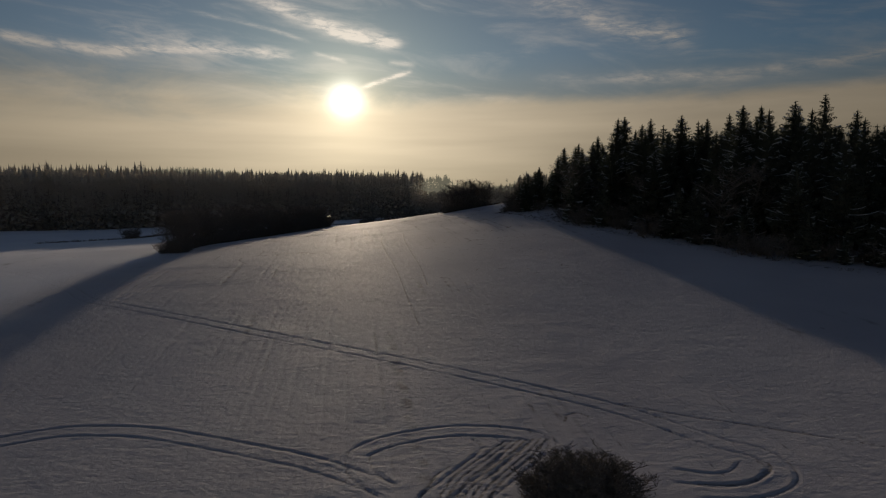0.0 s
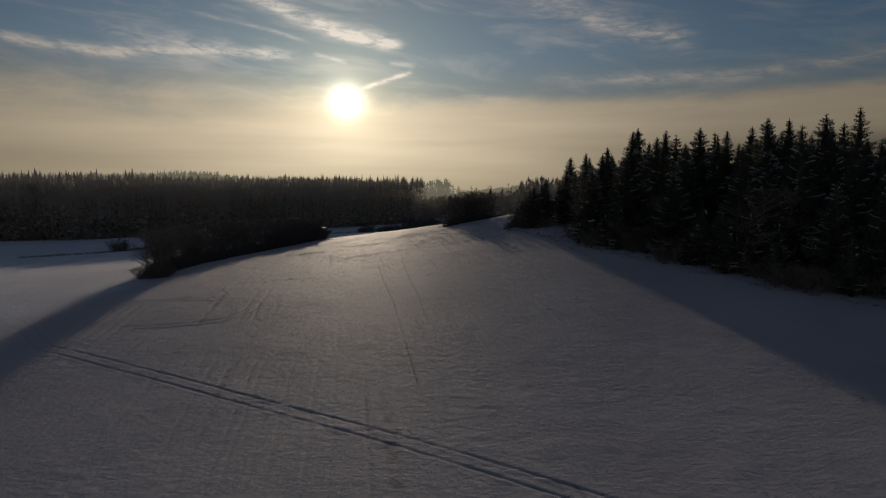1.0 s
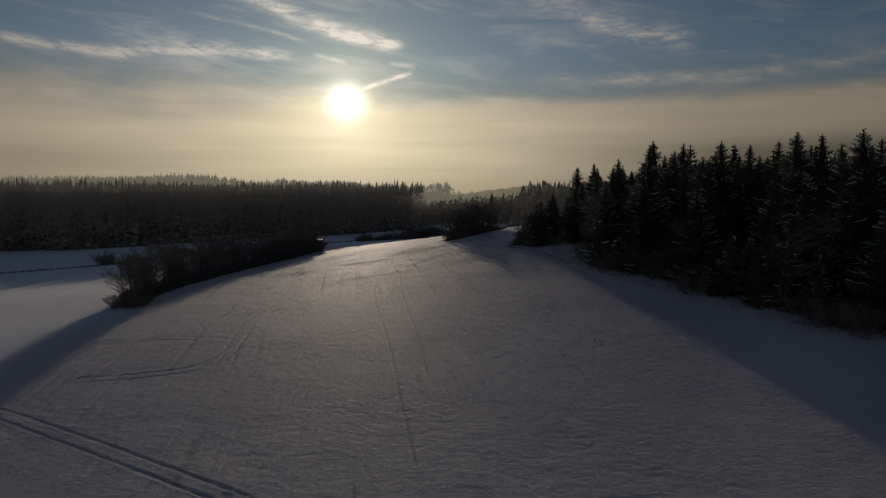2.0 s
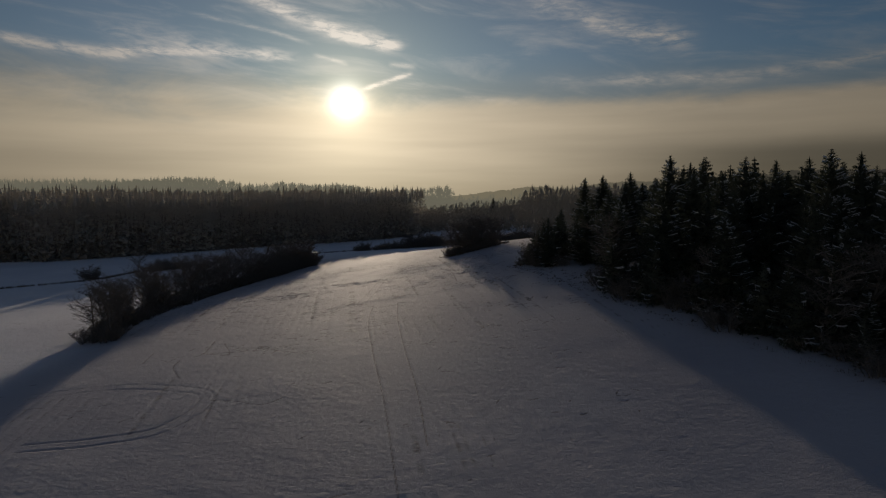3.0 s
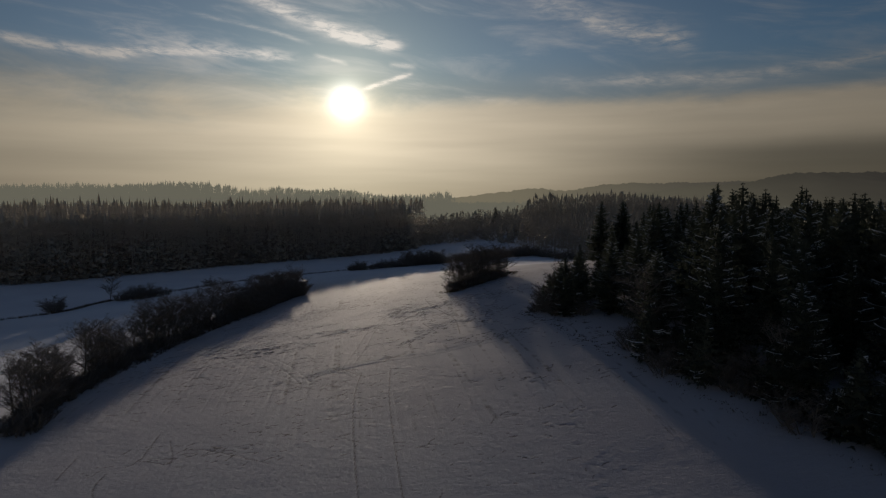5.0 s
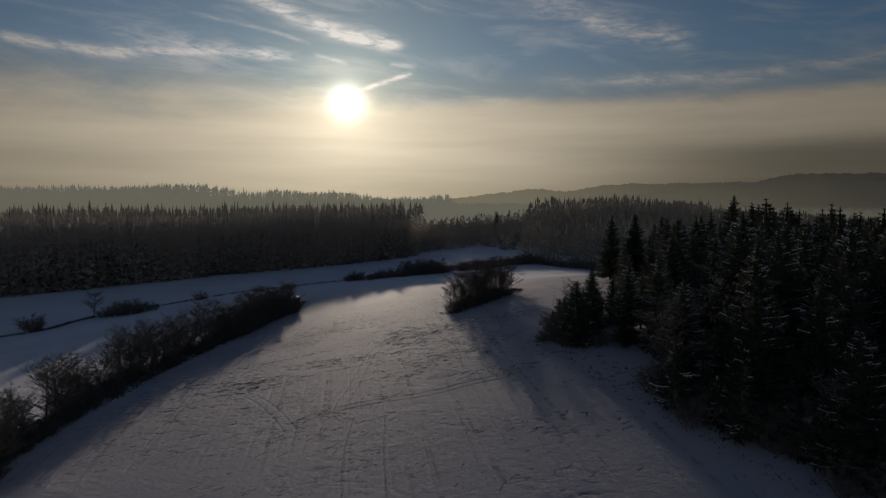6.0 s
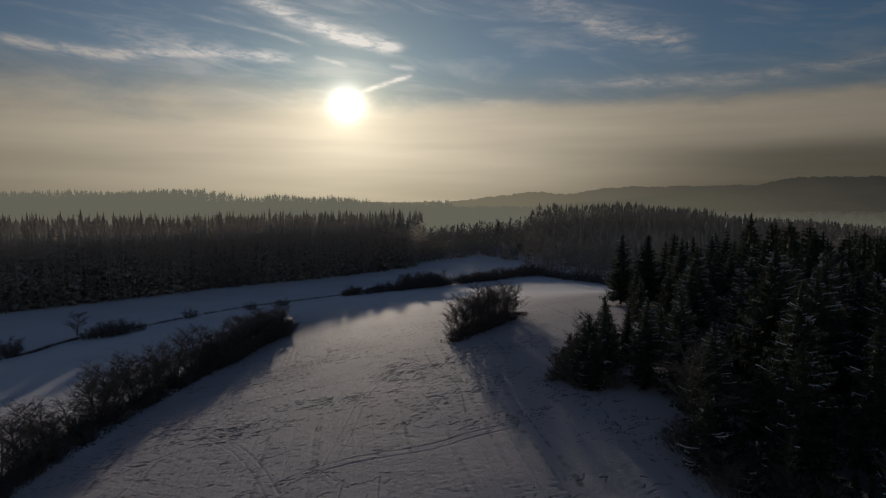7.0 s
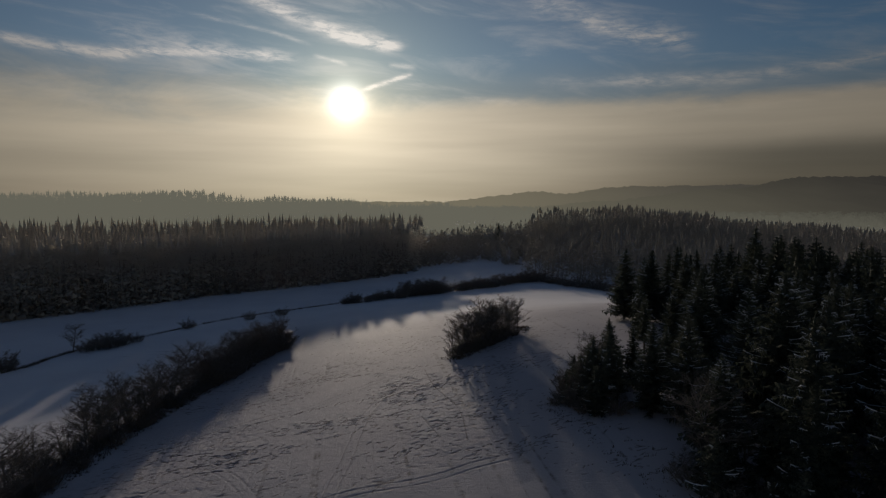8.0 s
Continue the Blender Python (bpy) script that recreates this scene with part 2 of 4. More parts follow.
def field(x, y, size):
    """Smooth noise from 0 to 1, with bumps of that size."""
    u, v = np.asarray(x, float) / size, np.asarray(y, float) / size
    i, j = np.floor(u).astype(int), np.floor(v).astype(int)
    a, b = u - i, v - j
    a, b = a * a * (3 - 2 * a), b * b * (3 - 2 * b)
    i, j = i % 256, j % 256
    top = TABLE[i, j] * (1 - a) + TABLE[i + 1, j] * a
    low = TABLE[i, j + 1] * (1 - a) + TABLE[i + 1, j + 1] * a
    return top * (1 - b) + low * b


# ---- the ground ----
KNOLLS = ((-70, -20, -0.64), (-20, -20, -0.39), (30, -20, 0.39), (90, -20, 0.66), (-70, 40, -0.21), (-20, 40, -1.55),
          (30, 40, -1.13), (90, 40, 0.84), (-70, 100, 4.39), (-20, 100, 1.78), (30, 100, 0.58), (90, 100, 3.16),
          (-70, 160, -0.94), (-20, 160, -1.37), (30, 160, 3.84), (90, 160, 5.78), (-70, 220, 0.94), (-20, 220, -0.15),
          (30, 220, 6.54), (90, 220, 5.59))
RISES = ((-420, 900, 260, 24), (-120, 760, 130, 10), (130, 540, 90, 17))


def lie(x, y):
    """The height of the ground."""
    x, y = np.asarray(x, float), np.asarray(y, float)
    z = 1.0 + 0 * x
    for a, b, h in KNOLLS:
        z = z + h * np.exp(-((x - a) ** 2 + (y - b) ** 2) / 6050.0)
    for a, b, w, h in RISES:
        z = z + h * np.exp(-((x - a) ** 2 + (y - b) ** 2) / (2.0 * w * w))
    return z


def steps(spans):
    out = []
    for a, b, d in spans:
        k = max(1, round((b - a) / d))
        out += [a + (b - a) * i / k for i in range(k)]
    return np.array(out + [spans[-1][1]])


def build_ground():
    xs = steps(((-4500, -800, 180), (-800, -200, 30), (-200, -75, 4), (-75, -48, 0.45), (-48, 24, 0.17), (24, 45, 0.45), (45, 200, 5), (200, 800, 30), (800, 4500, 180)))
    ys = steps(((-1500, -100, 100), (-100, 10, 4), (10, 28, 0.5), (28, 48, 0.14), (48, 75, 0.18), (75, 120, 0.21), (120, 180, 0.17), (180, 200, 0.26), (200, 240, 0.45), (240, 440, 5), (440, 1000, 20), (1000, 4800, 150)))
    X, Y = np.meshgrid(xs, ys)
    low, worn = relief(X, Y)
    Z = lie(X, Y) + low
    nx, ny = len(xs), len(ys)
    verts = np.stack([X.ravel(), Y.ravel(), Z.ravel()], 1)
    i = (np.arange(ny - 1)[:, None] * nx + np.arange(nx - 1)[None, :]).ravel()
    faces = np.stack([i, i + 1, i + nx + 1, i + nx], 1)
    me = mesh_of("ground", verts.tolist(), faces.tolist(), SNOW, True)
    me.attributes.new("worn", "FLOAT", "POINT").data.foreach_set("value", worn.ravel().astype(np.float32))
    # 1 on the field; elsewhere the snow takes the paler, haze-like colour
    sown = 1 / (1 + np.exp(-np.clip(X + 51, -60, 60) / 1.5)) / (1 + np.exp(np.clip(Y - 245, -300, 300) / 8.0))
    me.attributes.new("thin", "FLOAT", "POINT").data.foreach_set("value", sown.ravel().astype(np.float32))
    tagged(new("ground", me), "snow-covered field and meadows with tracks and stubble", "snow field", kind="structure")


# wheel tracks: two ruts side by side, along these lines
TRACKS = (
    ((-70, 97), (-50, 80.7), (-43, 73.5), (-38, 70.8), (-29.6, 66.5), (-22, 62.5), (-15.6, 59.1), (-4.2, 53), (7.1, 45.9), (12.6, 41.7), (16.7, 36.9), (18.6, 35.4),
     (19, 34), (18.6, 32.6), (17, 31.5), (15.2, 31.2), (13.6, 31.4)),
    ((-30, 36.4), (-25.5, 38.9), (-22.3, 39.3), (-18.3, 38.8), (-10.7, 36.2), (-6.9, 34.6), (-2.9, 32)),
    ((-3.4, 32.4), (-4.6, 33.8), (-5.1, 35.7), (-4.7, 36.8), (-3, 38.1), (0.7, 39.2), (4.4, 38.8), (5.9, 38), (5.5, 36.4), (3.6, 33.7), (1.5, 31), (-0.5, 28)),
    ((2.6, 38.2), (3.0, 36.4), (1.4, 33.9), (-0.6, 31), (-2, 28.5)),
    ((13, 33), (14.9, 32.4), (16.4, 32.7), (17.6, 33.9)),
    ((-38, 79.8), (-32.6, 81.0), (-28.1, 82.8), (-26.5, 85.0), (-25.5, 88.2), (-25.7, 91.2), (-26.8, 92.8), (-29.5, 93.7), (-34.4, 94.6), (-39.0, 94.1), (-45.0, 91.8)),
    ((-12.8, 130.6), (-15, 134.5), (-14.4, 145.5), (-14.1, 155.4), (-13.3, 164.2), (-10.1, 174), (-6, 186)),
    ((-36, 150), (-29, 143.4), (-24, 136.5), (-20, 129.4)),
    ((-20.5, 131), (-17.1, 134.5), (-11.7, 137), (-2.9, 138.6), (2.4, 141), (8.5, 142.6)),
    ((-47, 152), (-40.4, 156), (-33, 161.6), (-24, 168.7), (-12.8, 179.7), (0, 184)),
    ((-49, 165), (-40, 171), (-30, 180), (-24, 190)),
)
# single ruts and trodden lines
LINES = (
    ((-12.6, 132.5), (-12.1, 121), (-9.8, 106), (-7.9, 96), (-6.3, 87), (-4.6, 76), (-2.5, 63)),
    ((12.6, 42.9), (16.3, 40.7), (20.7, 38.7), (26.4, 35.6), (38, 29)),
    ((-25.0, 90.6), (-21.8, 90.1), (-19.3, 89.3), (-17.6, 91.0)),
    ((-31.9, 106.5), (-32.9, 113.2)),
    ((-30.9, 106.4), (-28.5, 106.3), (-31.0, 111.7)),
    ((-28.4, 109.1), (-25.5, 108.8), (-18.2, 105.4)),
    ((-38.2, 102.9), (-39.0, 107.7)),
    ((-16.0, 135.1), (-13.7, 132.2), (-11.8, 130.4)),
    ((-8.5, 132.5), (-7.6, 121), (-5.6, 106), (-3.4, 92), (-2.0, 80)),
    ((-31, 97), (-33.5, 101), (-34, 104)),
    ((-44, 133), (-39, 141), (-33, 147), (-29, 152)),
    ((-5, 183), (-3, 172), (1, 160), (2, 148)),
    ((0.4, 34.6), (-0.4, 33.5), (-1.2, 31.4)),
    ((8.2, 40.4), (8.6, 41.4), (9.4, 41.6), (10.0, 40.9)),
    ((13.8, 32.1), (15.6, 31.9), (17.1, 32.4), (18.3, 33.3), (18.6, 34.1)),
    ((-45, 143.1), (-39.2, 147), (-32.5, 148)),
    ((-46.3, 151.6), (-40.1, 159), (-31.4, 166.4), (-27, 168.1)),
    ((-4.7, 158.6), (-2, 150.7)),
)
# a fan of turning ruts side by side: its two outer lines and how many lie between
FAN = (((3.9, 37.7), (2.8, 36.3), (1.5, 34.6), (0.5, 33.2), (-0.4, 30.6)), ((6.6, 38.0), (5.4, 35.8), (4.0, 33.9), (2.9, 32.2), (1.9, 30)), 7)
# patches of hoof marks: centre, reach along x and y, how many
TROD = ((-7, 172, 7, 6, 150), (-32, 150, 9, 6, 150), (-19, 160, 10, 3, 110), (6, 160, 9, 12, 110), (10, 145, 6, 4, 40), (-24, 190, 12, 8, 120), (-27, 108, 7, 3, 40), (-20, 122, 18, 10, 60), (-15, 205, 16, 8, 90),
        (-15, 70, 30, 25, 16), (-38, 128, 6, 8, 30), (0, 95, 16, 20, 14), (11, 196, 7, 10, 50))


DEER = (((-46, 143), (-24, 151)), ((-24, 151), (-8, 158)), ((-40, 158), (-24, 168)), ((-27, 166), (-4, 172)), ((-22, 156), (-5, 163)), ((-4, 172), (8, 180)), ((-30, 184), (-12, 186)),
        ((-12, 186), (2, 184)), ((4, 141), (14, 147)), ((-36, 104), (-20, 110)), ((-44, 128), (-28, 134)), ((-10, 140), (2, 160)), ((8, 160), (12, 182)))


def rut(X, Y, line, half, wander):
    """How deep a rut along that line lies under each point: 1 in its middle, a low rim beside it."""
    deep = np.zeros_like(X)
    pts = smooth_line(line)
    for (a, b), (c, d) in zip(pts, pts[1:]):
        lo_x, hi_x, lo_y, hi_y = min(a, c) - 1.5, max(a, c) + 1.5, min(b, d) - 1.5, max(b, d) + 1.5
        j0, j1 = np.searchsorted(Y[:, 0], (lo_y, hi_y))
        i0, i1 = np.searchsorted(X[0], (lo_x, hi_x))
        if j0 == j1 or i0 == i1:
            continue
        x, y = X[j0:j1, i0:i1], Y[j0:j1, i0:i1]
        s = np.clip(((x - a) * (c - a) + (y - b) * (d - b)) / ((c - a) ** 2 + (d - b) ** 2), 0, 1)
        r = np.hypot(x - a - s * (c - a), y - b - s * (d - b))
        r = r * (0.8 + 0.4 * field(x + wander, y, 1.1))
        cut = np.exp(-(r / half) ** 2) - 0.35 * np.exp(-((r - 2.0 * half) / (0.7 * half)) ** 2)
        old = deep[j0:j1, i0:i1]
        deep[j0:j1, i0:i1] = np.where(np.abs(cut) > np.abs(old), cut, old)
    return deep


def smooth_line(line, parts=5):
    """A rounded line through the given corners."""
    p = [Vector((a, b, 0)) for a, b in line]
    p = [p[0] * 2 - p[1]] + p + [p[-1] * 2 - p[-2]]
    out = []
    for i in range(1, len(p) - 2):
        for k in range(parts):
            t = k / parts
            q = 0.5 * (2 * p[i] + (p[i + 1] - p[i - 1]) * t + (2 * p[i - 1] - 5 * p[i] + 4 * p[i + 1] - p[i + 2]) * t * t
                       + (3 * p[i] - p[i - 1] - 3 * p[i + 1] + p[i + 2]) * t ** 3)
            out.append((q.x, q.y))
    return out + [line[-1]]


def beside(line, gap):
    """The line moved sideways."""
    out = []
    for i, (a, b) in enumerate(line):
        (c, d), (e, f) = line[max(i - 1, 0)], line[min(i + 1, len(line) - 1)]
        l = math.hypot(e - c, f - d) or 1
        out.append((a - (f - d) / l * gap, b + (e - c) / l * gap))
    return out


def scuff(X, Y, z, worn, a, b, turn, half, wide, deep):
    """A short crooked break in the crust round (a, b)."""
    j0, j1 = np.searchsorted(Y[:, 0], (b - 1.6, b + 1.6))
    i0, i1 = np.searchsorted(X[0], (a - 1.6, a + 1.6))
    x, y = X[j0:j1, i0:i1] - a, Y[j0:j1, i0:i1] - b
    u, v = x * math.cos(turn) + y * math.sin(turn), y * math.cos(turn) - x * math.sin(turn)
    v = v - 0.35 * half * (field(u + 7 * a, 0 * u + b, 0.5) - 0.5)
    d = np.hypot(np.maximum(0, np.abs(u) - half), v)
    cut = np.exp(-(d / wide) ** 2) - 0.3 * np.exp(-((d - 2.1 * wide) / (0.8 * wide)) ** 2)
    z[j0:j1, i0:i1] -= deep * cut
    worn[j0:j1, i0:i1] = np.maximum(worn[j0:j1, i0:i1], 1.6 * cut)


def relief(X, Y):
    near = np.exp(-(np.maximum(0, np.abs(X) - 70) / 20) ** 2) * np.exp(-(np.maximum(0, Y - 235) / 10) ** 2)
    z = 0.07 * (field(X + 900, Y + 900, 7.0) - 0.5) + 0.030 * (field(X + 50, Y, 1.9) - 0.5)
    # wind crust in low ripples across the wind
    ripple = 0.35 * field(X * 0.5, Y + 70, 0.6) + 0.65 * field(X * 0.6 + 11, Y + 0.2 * X, 0.34)
    z = z + 0.045 * (ripple - 0.5) * (0.35 + 0.65 * field(X + 400, Y, 9.0))
    # old drill rows, which run towards the sun
    across = X * math.cos(SUN_AZ) - Y * math.sin(SUN_AZ)
    along = X * math.sin(SUN_AZ) + Y * math.cos(SUN_AZ)
    rows = np.abs(field(across + 300, along * 0.006, 1.3) - 0.5) * 2
    drill = np.exp(-(rows / 0.09) ** 2) * np.clip(3.0 * field(across, along, 13.0) - 0.95, 0, 1)
    z = z - 0.026 * drill
    worn = 0.75 * drill * (0.2 + field(X, Y, 0.9))
    for k, line in enumerate(TRACKS):
        for gap in (-0.72, 0.72):
            cut = rut(X, Y, beside(line, gap), 0.125, 31.0 * k)
            z = z - (0.042 if k in (0, 5, 7, 8) else 0.036) * cut * (0.85 + 0.3 * field(X + 9 * k, Y, 4.0))
            worn = np.maximum(worn, cut * 0.7)
    inner, outer, count = FAN
    fan = tuple(tuple((a + (c - a) * i / (count - 1), b + (d - b) * i / (count - 1)) for (a, b), (c, d) in zip(inner, outer)) for i in range(count))
    for k, line in enumerate(LINES + fan):
        cut = rut(X, Y, line, 0.13, 17.0 * k)
        z = z - 0.022 * cut * (0.7 + 0.6 * field(X + 9 * k, Y, 3.0))
        worn = np.maximum(worn, cut)
    marks = np.clip((field(X * 0.7 + 40, Y, 0.55) - 0.70) * 5, 0, 1) * np.clip(field(X, Y + 500, 11.0) * 2.6 - 0.9, 0, 1) * np.clip((Y - 60) / 80, 0.25, 1)
    z = z - 0.04 * marks
    worn = np.maximum(worn, 0.8 * marks)
    r = random.Random(5)
    scuffs = [(r.gauss(cx, wx * 0.55), r.gauss(cy, wy * 0.55)) for cx, cy, wx, wy, count in TROD for _ in range(count)]
    # strings of prints that the deer left between the patches
    for (a, b), (c, d) in DEER:
        length = math.hypot(c - a, d - b)
        for i in range(int(length / 0.9)):
            t = (i + r.random()) * 0.9 / length
            scuffs.append((a + (c - a) * t + r.gauss(0, 0.35), b + (d - b) * t + 0.8 * math.sin(5 * t) + r.gauss(0, 0.3)))
    for _ in range(7000):
        a, b = r.uniform(-50, 24), r.uniform(84, 226)
        if r.random() < 2.2 * (float(field(0.5 * a + 70, b, 6.0)) - 0.45) * min(1.0, (b - 70) / 90):
            scuffs.append((a, b))
    for a, b in scuffs:
        scuff(X, Y, z, worn, a, b, r.choice((0.15, 0.3, 0.45, -0.3, 1.1)) + r.uniform(-0.25, 0.25), 0.12 + 0.7 * r.random() ** 2, r.uniform(0.08, 0.12) * (1.3 if b > 145 else 1.0), r.uniform(0.03, 0.065) * min(1.0, max(0.25, (b - 80) / 70)))
    return z * near, np.clip(worn, 0, 1) * near


build_ground()

# ---- trees ----


def spruce_meshes(rng, height, radius, bare=0.10, snow=0.2, sparse=1.0):
    """Crown, trunk and snow of a spruce: whorls of drooping boughs with hanging sprays of needles."""
    v, f, sv, sf = [], [], [], []

    def tri(a, b, c):
        k = len(v)
        v.extend((a, b, c))
        f.append((k, k + 1, k + 2))

    z = height * bare
    while z < height * 0.985:
        u = z / height
        reach = radius * min(1.0, (1 - u) ** 0.85 * 1.4) * rng.uniform(0.75, 1.15) + 0.08
        count = 6 + int(5 * (1 - u)) if u < 0.95 else 4
        turn = rng.uniform(0, 6.28)
        for k in range(count):
            a = turn + 6.283 * k / count + rng.uniform(-0.4, 0.4)
            length = reach * rng.uniform(0.5, 1.3)
            base = z + rng.uniform(-0.2, 0.2)
            droop = 0.60 * (1 - u) - 0.28 + rng.uniform(-0.1, 0.12)
            out, side = Vector((math.cos(a), math.sin(a), 0)), Vector((-math.sin(a), math.cos(a), 0))

            def along(s):
                return out * (length * s) + Vector((0, 0, base - droop * length * s * (1.3 - 0.55 * s * s) + 0.16 * length * s ** 3))

            n = (6 if length > 2.0 else 5 if length > 0.8 else 4) if sparse == 1.0 else 3
            for i in range(n):
                s = 0.15 + 0.85 * (i + rng.uniform(0, 0.7)) / n
                p = along(s)
                size = (length * (0.34 - 0.20 * s) + 0.15 + 0.08 * (1 - u)) * sparse ** 0.7
                for g in (-1, 1):
                    tip = p + (out * rng.uniform(0.5, 1.0) + side * g * rng.uniform(0.6, 0.95)) * size + Vector((0, 0, -size * rng.uniform(0.05, 0.45)))
                    w = size * rng.uniform(0.2, 0.34)
                    tri(p - out * w + Vector((0, 0, 0.04)), p + out * w, tip)
                    if rng.random() < 0.75:
                        hang = p.lerp(tip, rng.uniform(0.3, 0.7))
                        tri(hang - out * w * 0.7, hang + out * w * 0.8, hang + Vector((0, 0, -size * rng.uniform(0.3, 0.7))))
            mid, end = along(0.6), along(1.0) + out * 0.15
            w = 0.09 + length * 0.05
            tri(along(0.05) - side * w, along(0.05) + side * w, mid)
            tri(mid - side * w, mid + side * w, end)
            if rng.random() < snow and length > 0.6:
                first = rng.uniform(0.15, 0.6)
                wide = (0.017 + 0.006 * length) * rng.uniform(0.6, 1.5)
                m = len(sv)
                for i in range(4):
                    s = first + (1.02 - first) * i / 3
                    p = along(s) + Vector((0, 0, 0.09))
                    h = wide * (1.0 - 0.22 * i) * rng.uniform(0.6, 1.3)
                    sv.extend((p - side * h - Vector((0, 0, 0.06)), p + Vector((0, 0, 0.06)), p + side * h - Vector((0, 0, 0.06))))
                for i in range(3):
                    k0 = m + 3 * i
                    sf.extend(((k0, k0 + 1, k0 + 4, k0 + 3), (k0 + 1, k0 + 2, k0 + 5, k0 + 4)))
                for i in range(7):
                    s = rng.uniform(first, 1.0)
                    g = rng.choice((-1, 1))
                    p = along(s) + Vector((0, 0, 0.10))
                    q = p + (out * rng.uniform(0.4, 0.9) + side * g * rng.uniform(0.6, 0.9)) * (length * 0.19 + 0.15) - Vector((0, 0, rng.uniform(0.05, 0.6)))
                    m = len(sv)
                    sv.extend((p - out * 0.045 + Vector((0, 0, 0.03)), p + out * 0.05, q))
                    sf.append((m, m + 1, m + 2))
        z += (0.34 + 0.40 * (1 - u)) * rng.uniform(0.75, 1.25) * sparse
    # the dense heart of the crown, ragged all round
    sides, rings = 7, 9
    ring = [[Vector((math.cos(6.283 * k / sides), math.sin(6.283 * k / sides), 0)) * radius * 0.33 * min(1.0, (1 - h) ** 0.85 * 1.4) * rng.uniform(0.6, 1.25) + Vector((0, 0, height * h + rng.uniform(-0.4, 0.4)))
             for k in range(sides)] for h in (bare + 0.05 + (0.94 - bare) * i / rings for i in range(rings))]
    for low, up in zip(ring, ring[1:] + [[Vector((0, 0, height))] * sides]):
        for k in range(sides):
            tri(low[k], low[(k + 1) % sides], up[k])
            tri(low[(k + 1) % sides], up[(k + 1) % sides], up[k])
    top = Vector((0, 0, height))
    tri(top, Vector((0.10, 0, height - 0.9)), Vector((-0.08, 0.06, height - 0.9)))
    tri(top, Vector((0, 0.10, height - 0.9)), Vector((0.05, -0.1, height - 0.9)))
    tv, tf = tube([(Vector((0, 0, -0.6)), height * 0.014 + 0.05), (Vector((0, 0, height * 0.5)), height * 0.009 + 0.03), (Vector((0, 0, height - 0.4)), 0.02)], 7)
    return (mesh_of("spruce_crown", v, f, NEEDLES), mesh_of("spruce_trunk", tv, tf, BARK, True), mesh_of("spruce_snow", sv, sf, BRANCH_SNOW))


def tube(points, sides=5):
    v, f = [], []
    for i, (p, r) in enumerate(points):
        q = points[min(i + 1, len(points) - 1)][0] - points[max(i - 1, 0)][0]
        turn = q.to_track_quat("Z", "Y")
        for k in range(sides):
            a = 6.2832 * k / sides
            v.append(p + turn @ Vector((r * math.cos(a), r * math.sin(a), 0)))
    for i in range(len(points) - 1):
        for k in range(sides):
            a, b = i * sides + k, i * sides + (k + 1) % sides
            f.append((a, b, b + sides, a + sides))
    return v, f


def join(into, more):
    v, f = into
    k = len(v)
    v.extend(more[0])
    f.extend(tuple(i + k for i in face) for face in more[1])


def bare_meshes(rng, height, spread, stems, kids=(7, 6, 9), thick=1.0, low=0.3):
    """Limbs and twigs of a leafless tree or shrub."""
    wood, fine = ([], []), ([], [])

    def spike(p, q, w):
        across = (q - p).cross(Vector((rng.uniform(-1, 1), rng.uniform(-1, 1), 0.4))).normalized() * w
        k = len(fine[0])
        fine[0].extend((p - across, p + across, q))
        fine[1].append((k, k + 1, k + 2))

    def grow(p, way, length, r, level):
        bend = Vector((rng.uniform(-1, 1), rng.uniform(-1, 1), rng.uniform(-0.2, 0.6))) * 0.25
        mid = p + (way + bend * 0.5).normalized() * length * 0.5
        end = mid + (way + bend).normalized() * length * 0.5
        if level < 2:
            join(wood, tube([(p, r), (mid, r * 0.75), (end, r * 0.35)], 5 if level == 0 else 3))
        else:
            spike(p, end, 0.013 * thick + 0.007)
        for i in range(kids[level]):
            s = low + (1 - low) * (i + rng.random()) / kids[level] if level == 0 else rng.uniform(0.15, 1.0)
            q = p.lerp(mid, 2 * s) if s < 0.5 else mid.lerp(end, 2 * s - 1)
            a = rng.uniform(0, 6.283)
            aside = Vector((math.cos(a), math.sin(a), rng.uniform(-0.05, 0.5)))
            to = (way * rng.uniform(0.25, 0.75) + aside * rng.uniform(0.7, 1.0)).normalized()
            far = length * rng.uniform(0.32, 0.5) * (1.22 - 1.5 * (s - 0.5) ** 2 if level == 0 else 1.25 - 0.4 * s)
            if level < 2:
                grow(q, to, far, r * 0.4, level + 1)
            else:
                spike(q, q + to * max(far, 0.3), 0.009 * thick + 0.006)

    for i in range(stems):
        a = 6.283 * (i + rng.random()) / stems
        d = spread * math.sqrt(rng.random()) if stems > 1 else 0.0
        tip = 0.16 if stems == 1 else 0.75 * d / spread
        way = Vector((math.cos(a) * tip, math.sin(a) * tip, 1)).normalized()
        tall = height * (rng.uniform(0.8, 0.95) if stems == 1 else rng.uniform(0.5, 0.75) * (1 - 0.3 * d / spread))
        grow(Vector((math.cos(a) * d * 0.55, math.sin(a) * d * 0.55, -0.3)), way, tall, height * (0.016 if stems == 1 else 0.009) + 0.02, 0)
    top = max(p.z for p in fine[0])
    for group in (wood[0], fine[0]):
        for p in group:
            p *= height / top
    return mesh_of("bare_trunk", wood[0], wood[1], TWIGS), mesh_of("bare_crown", fine[0], fine[1], TWIGS)


LIFT = -0.05


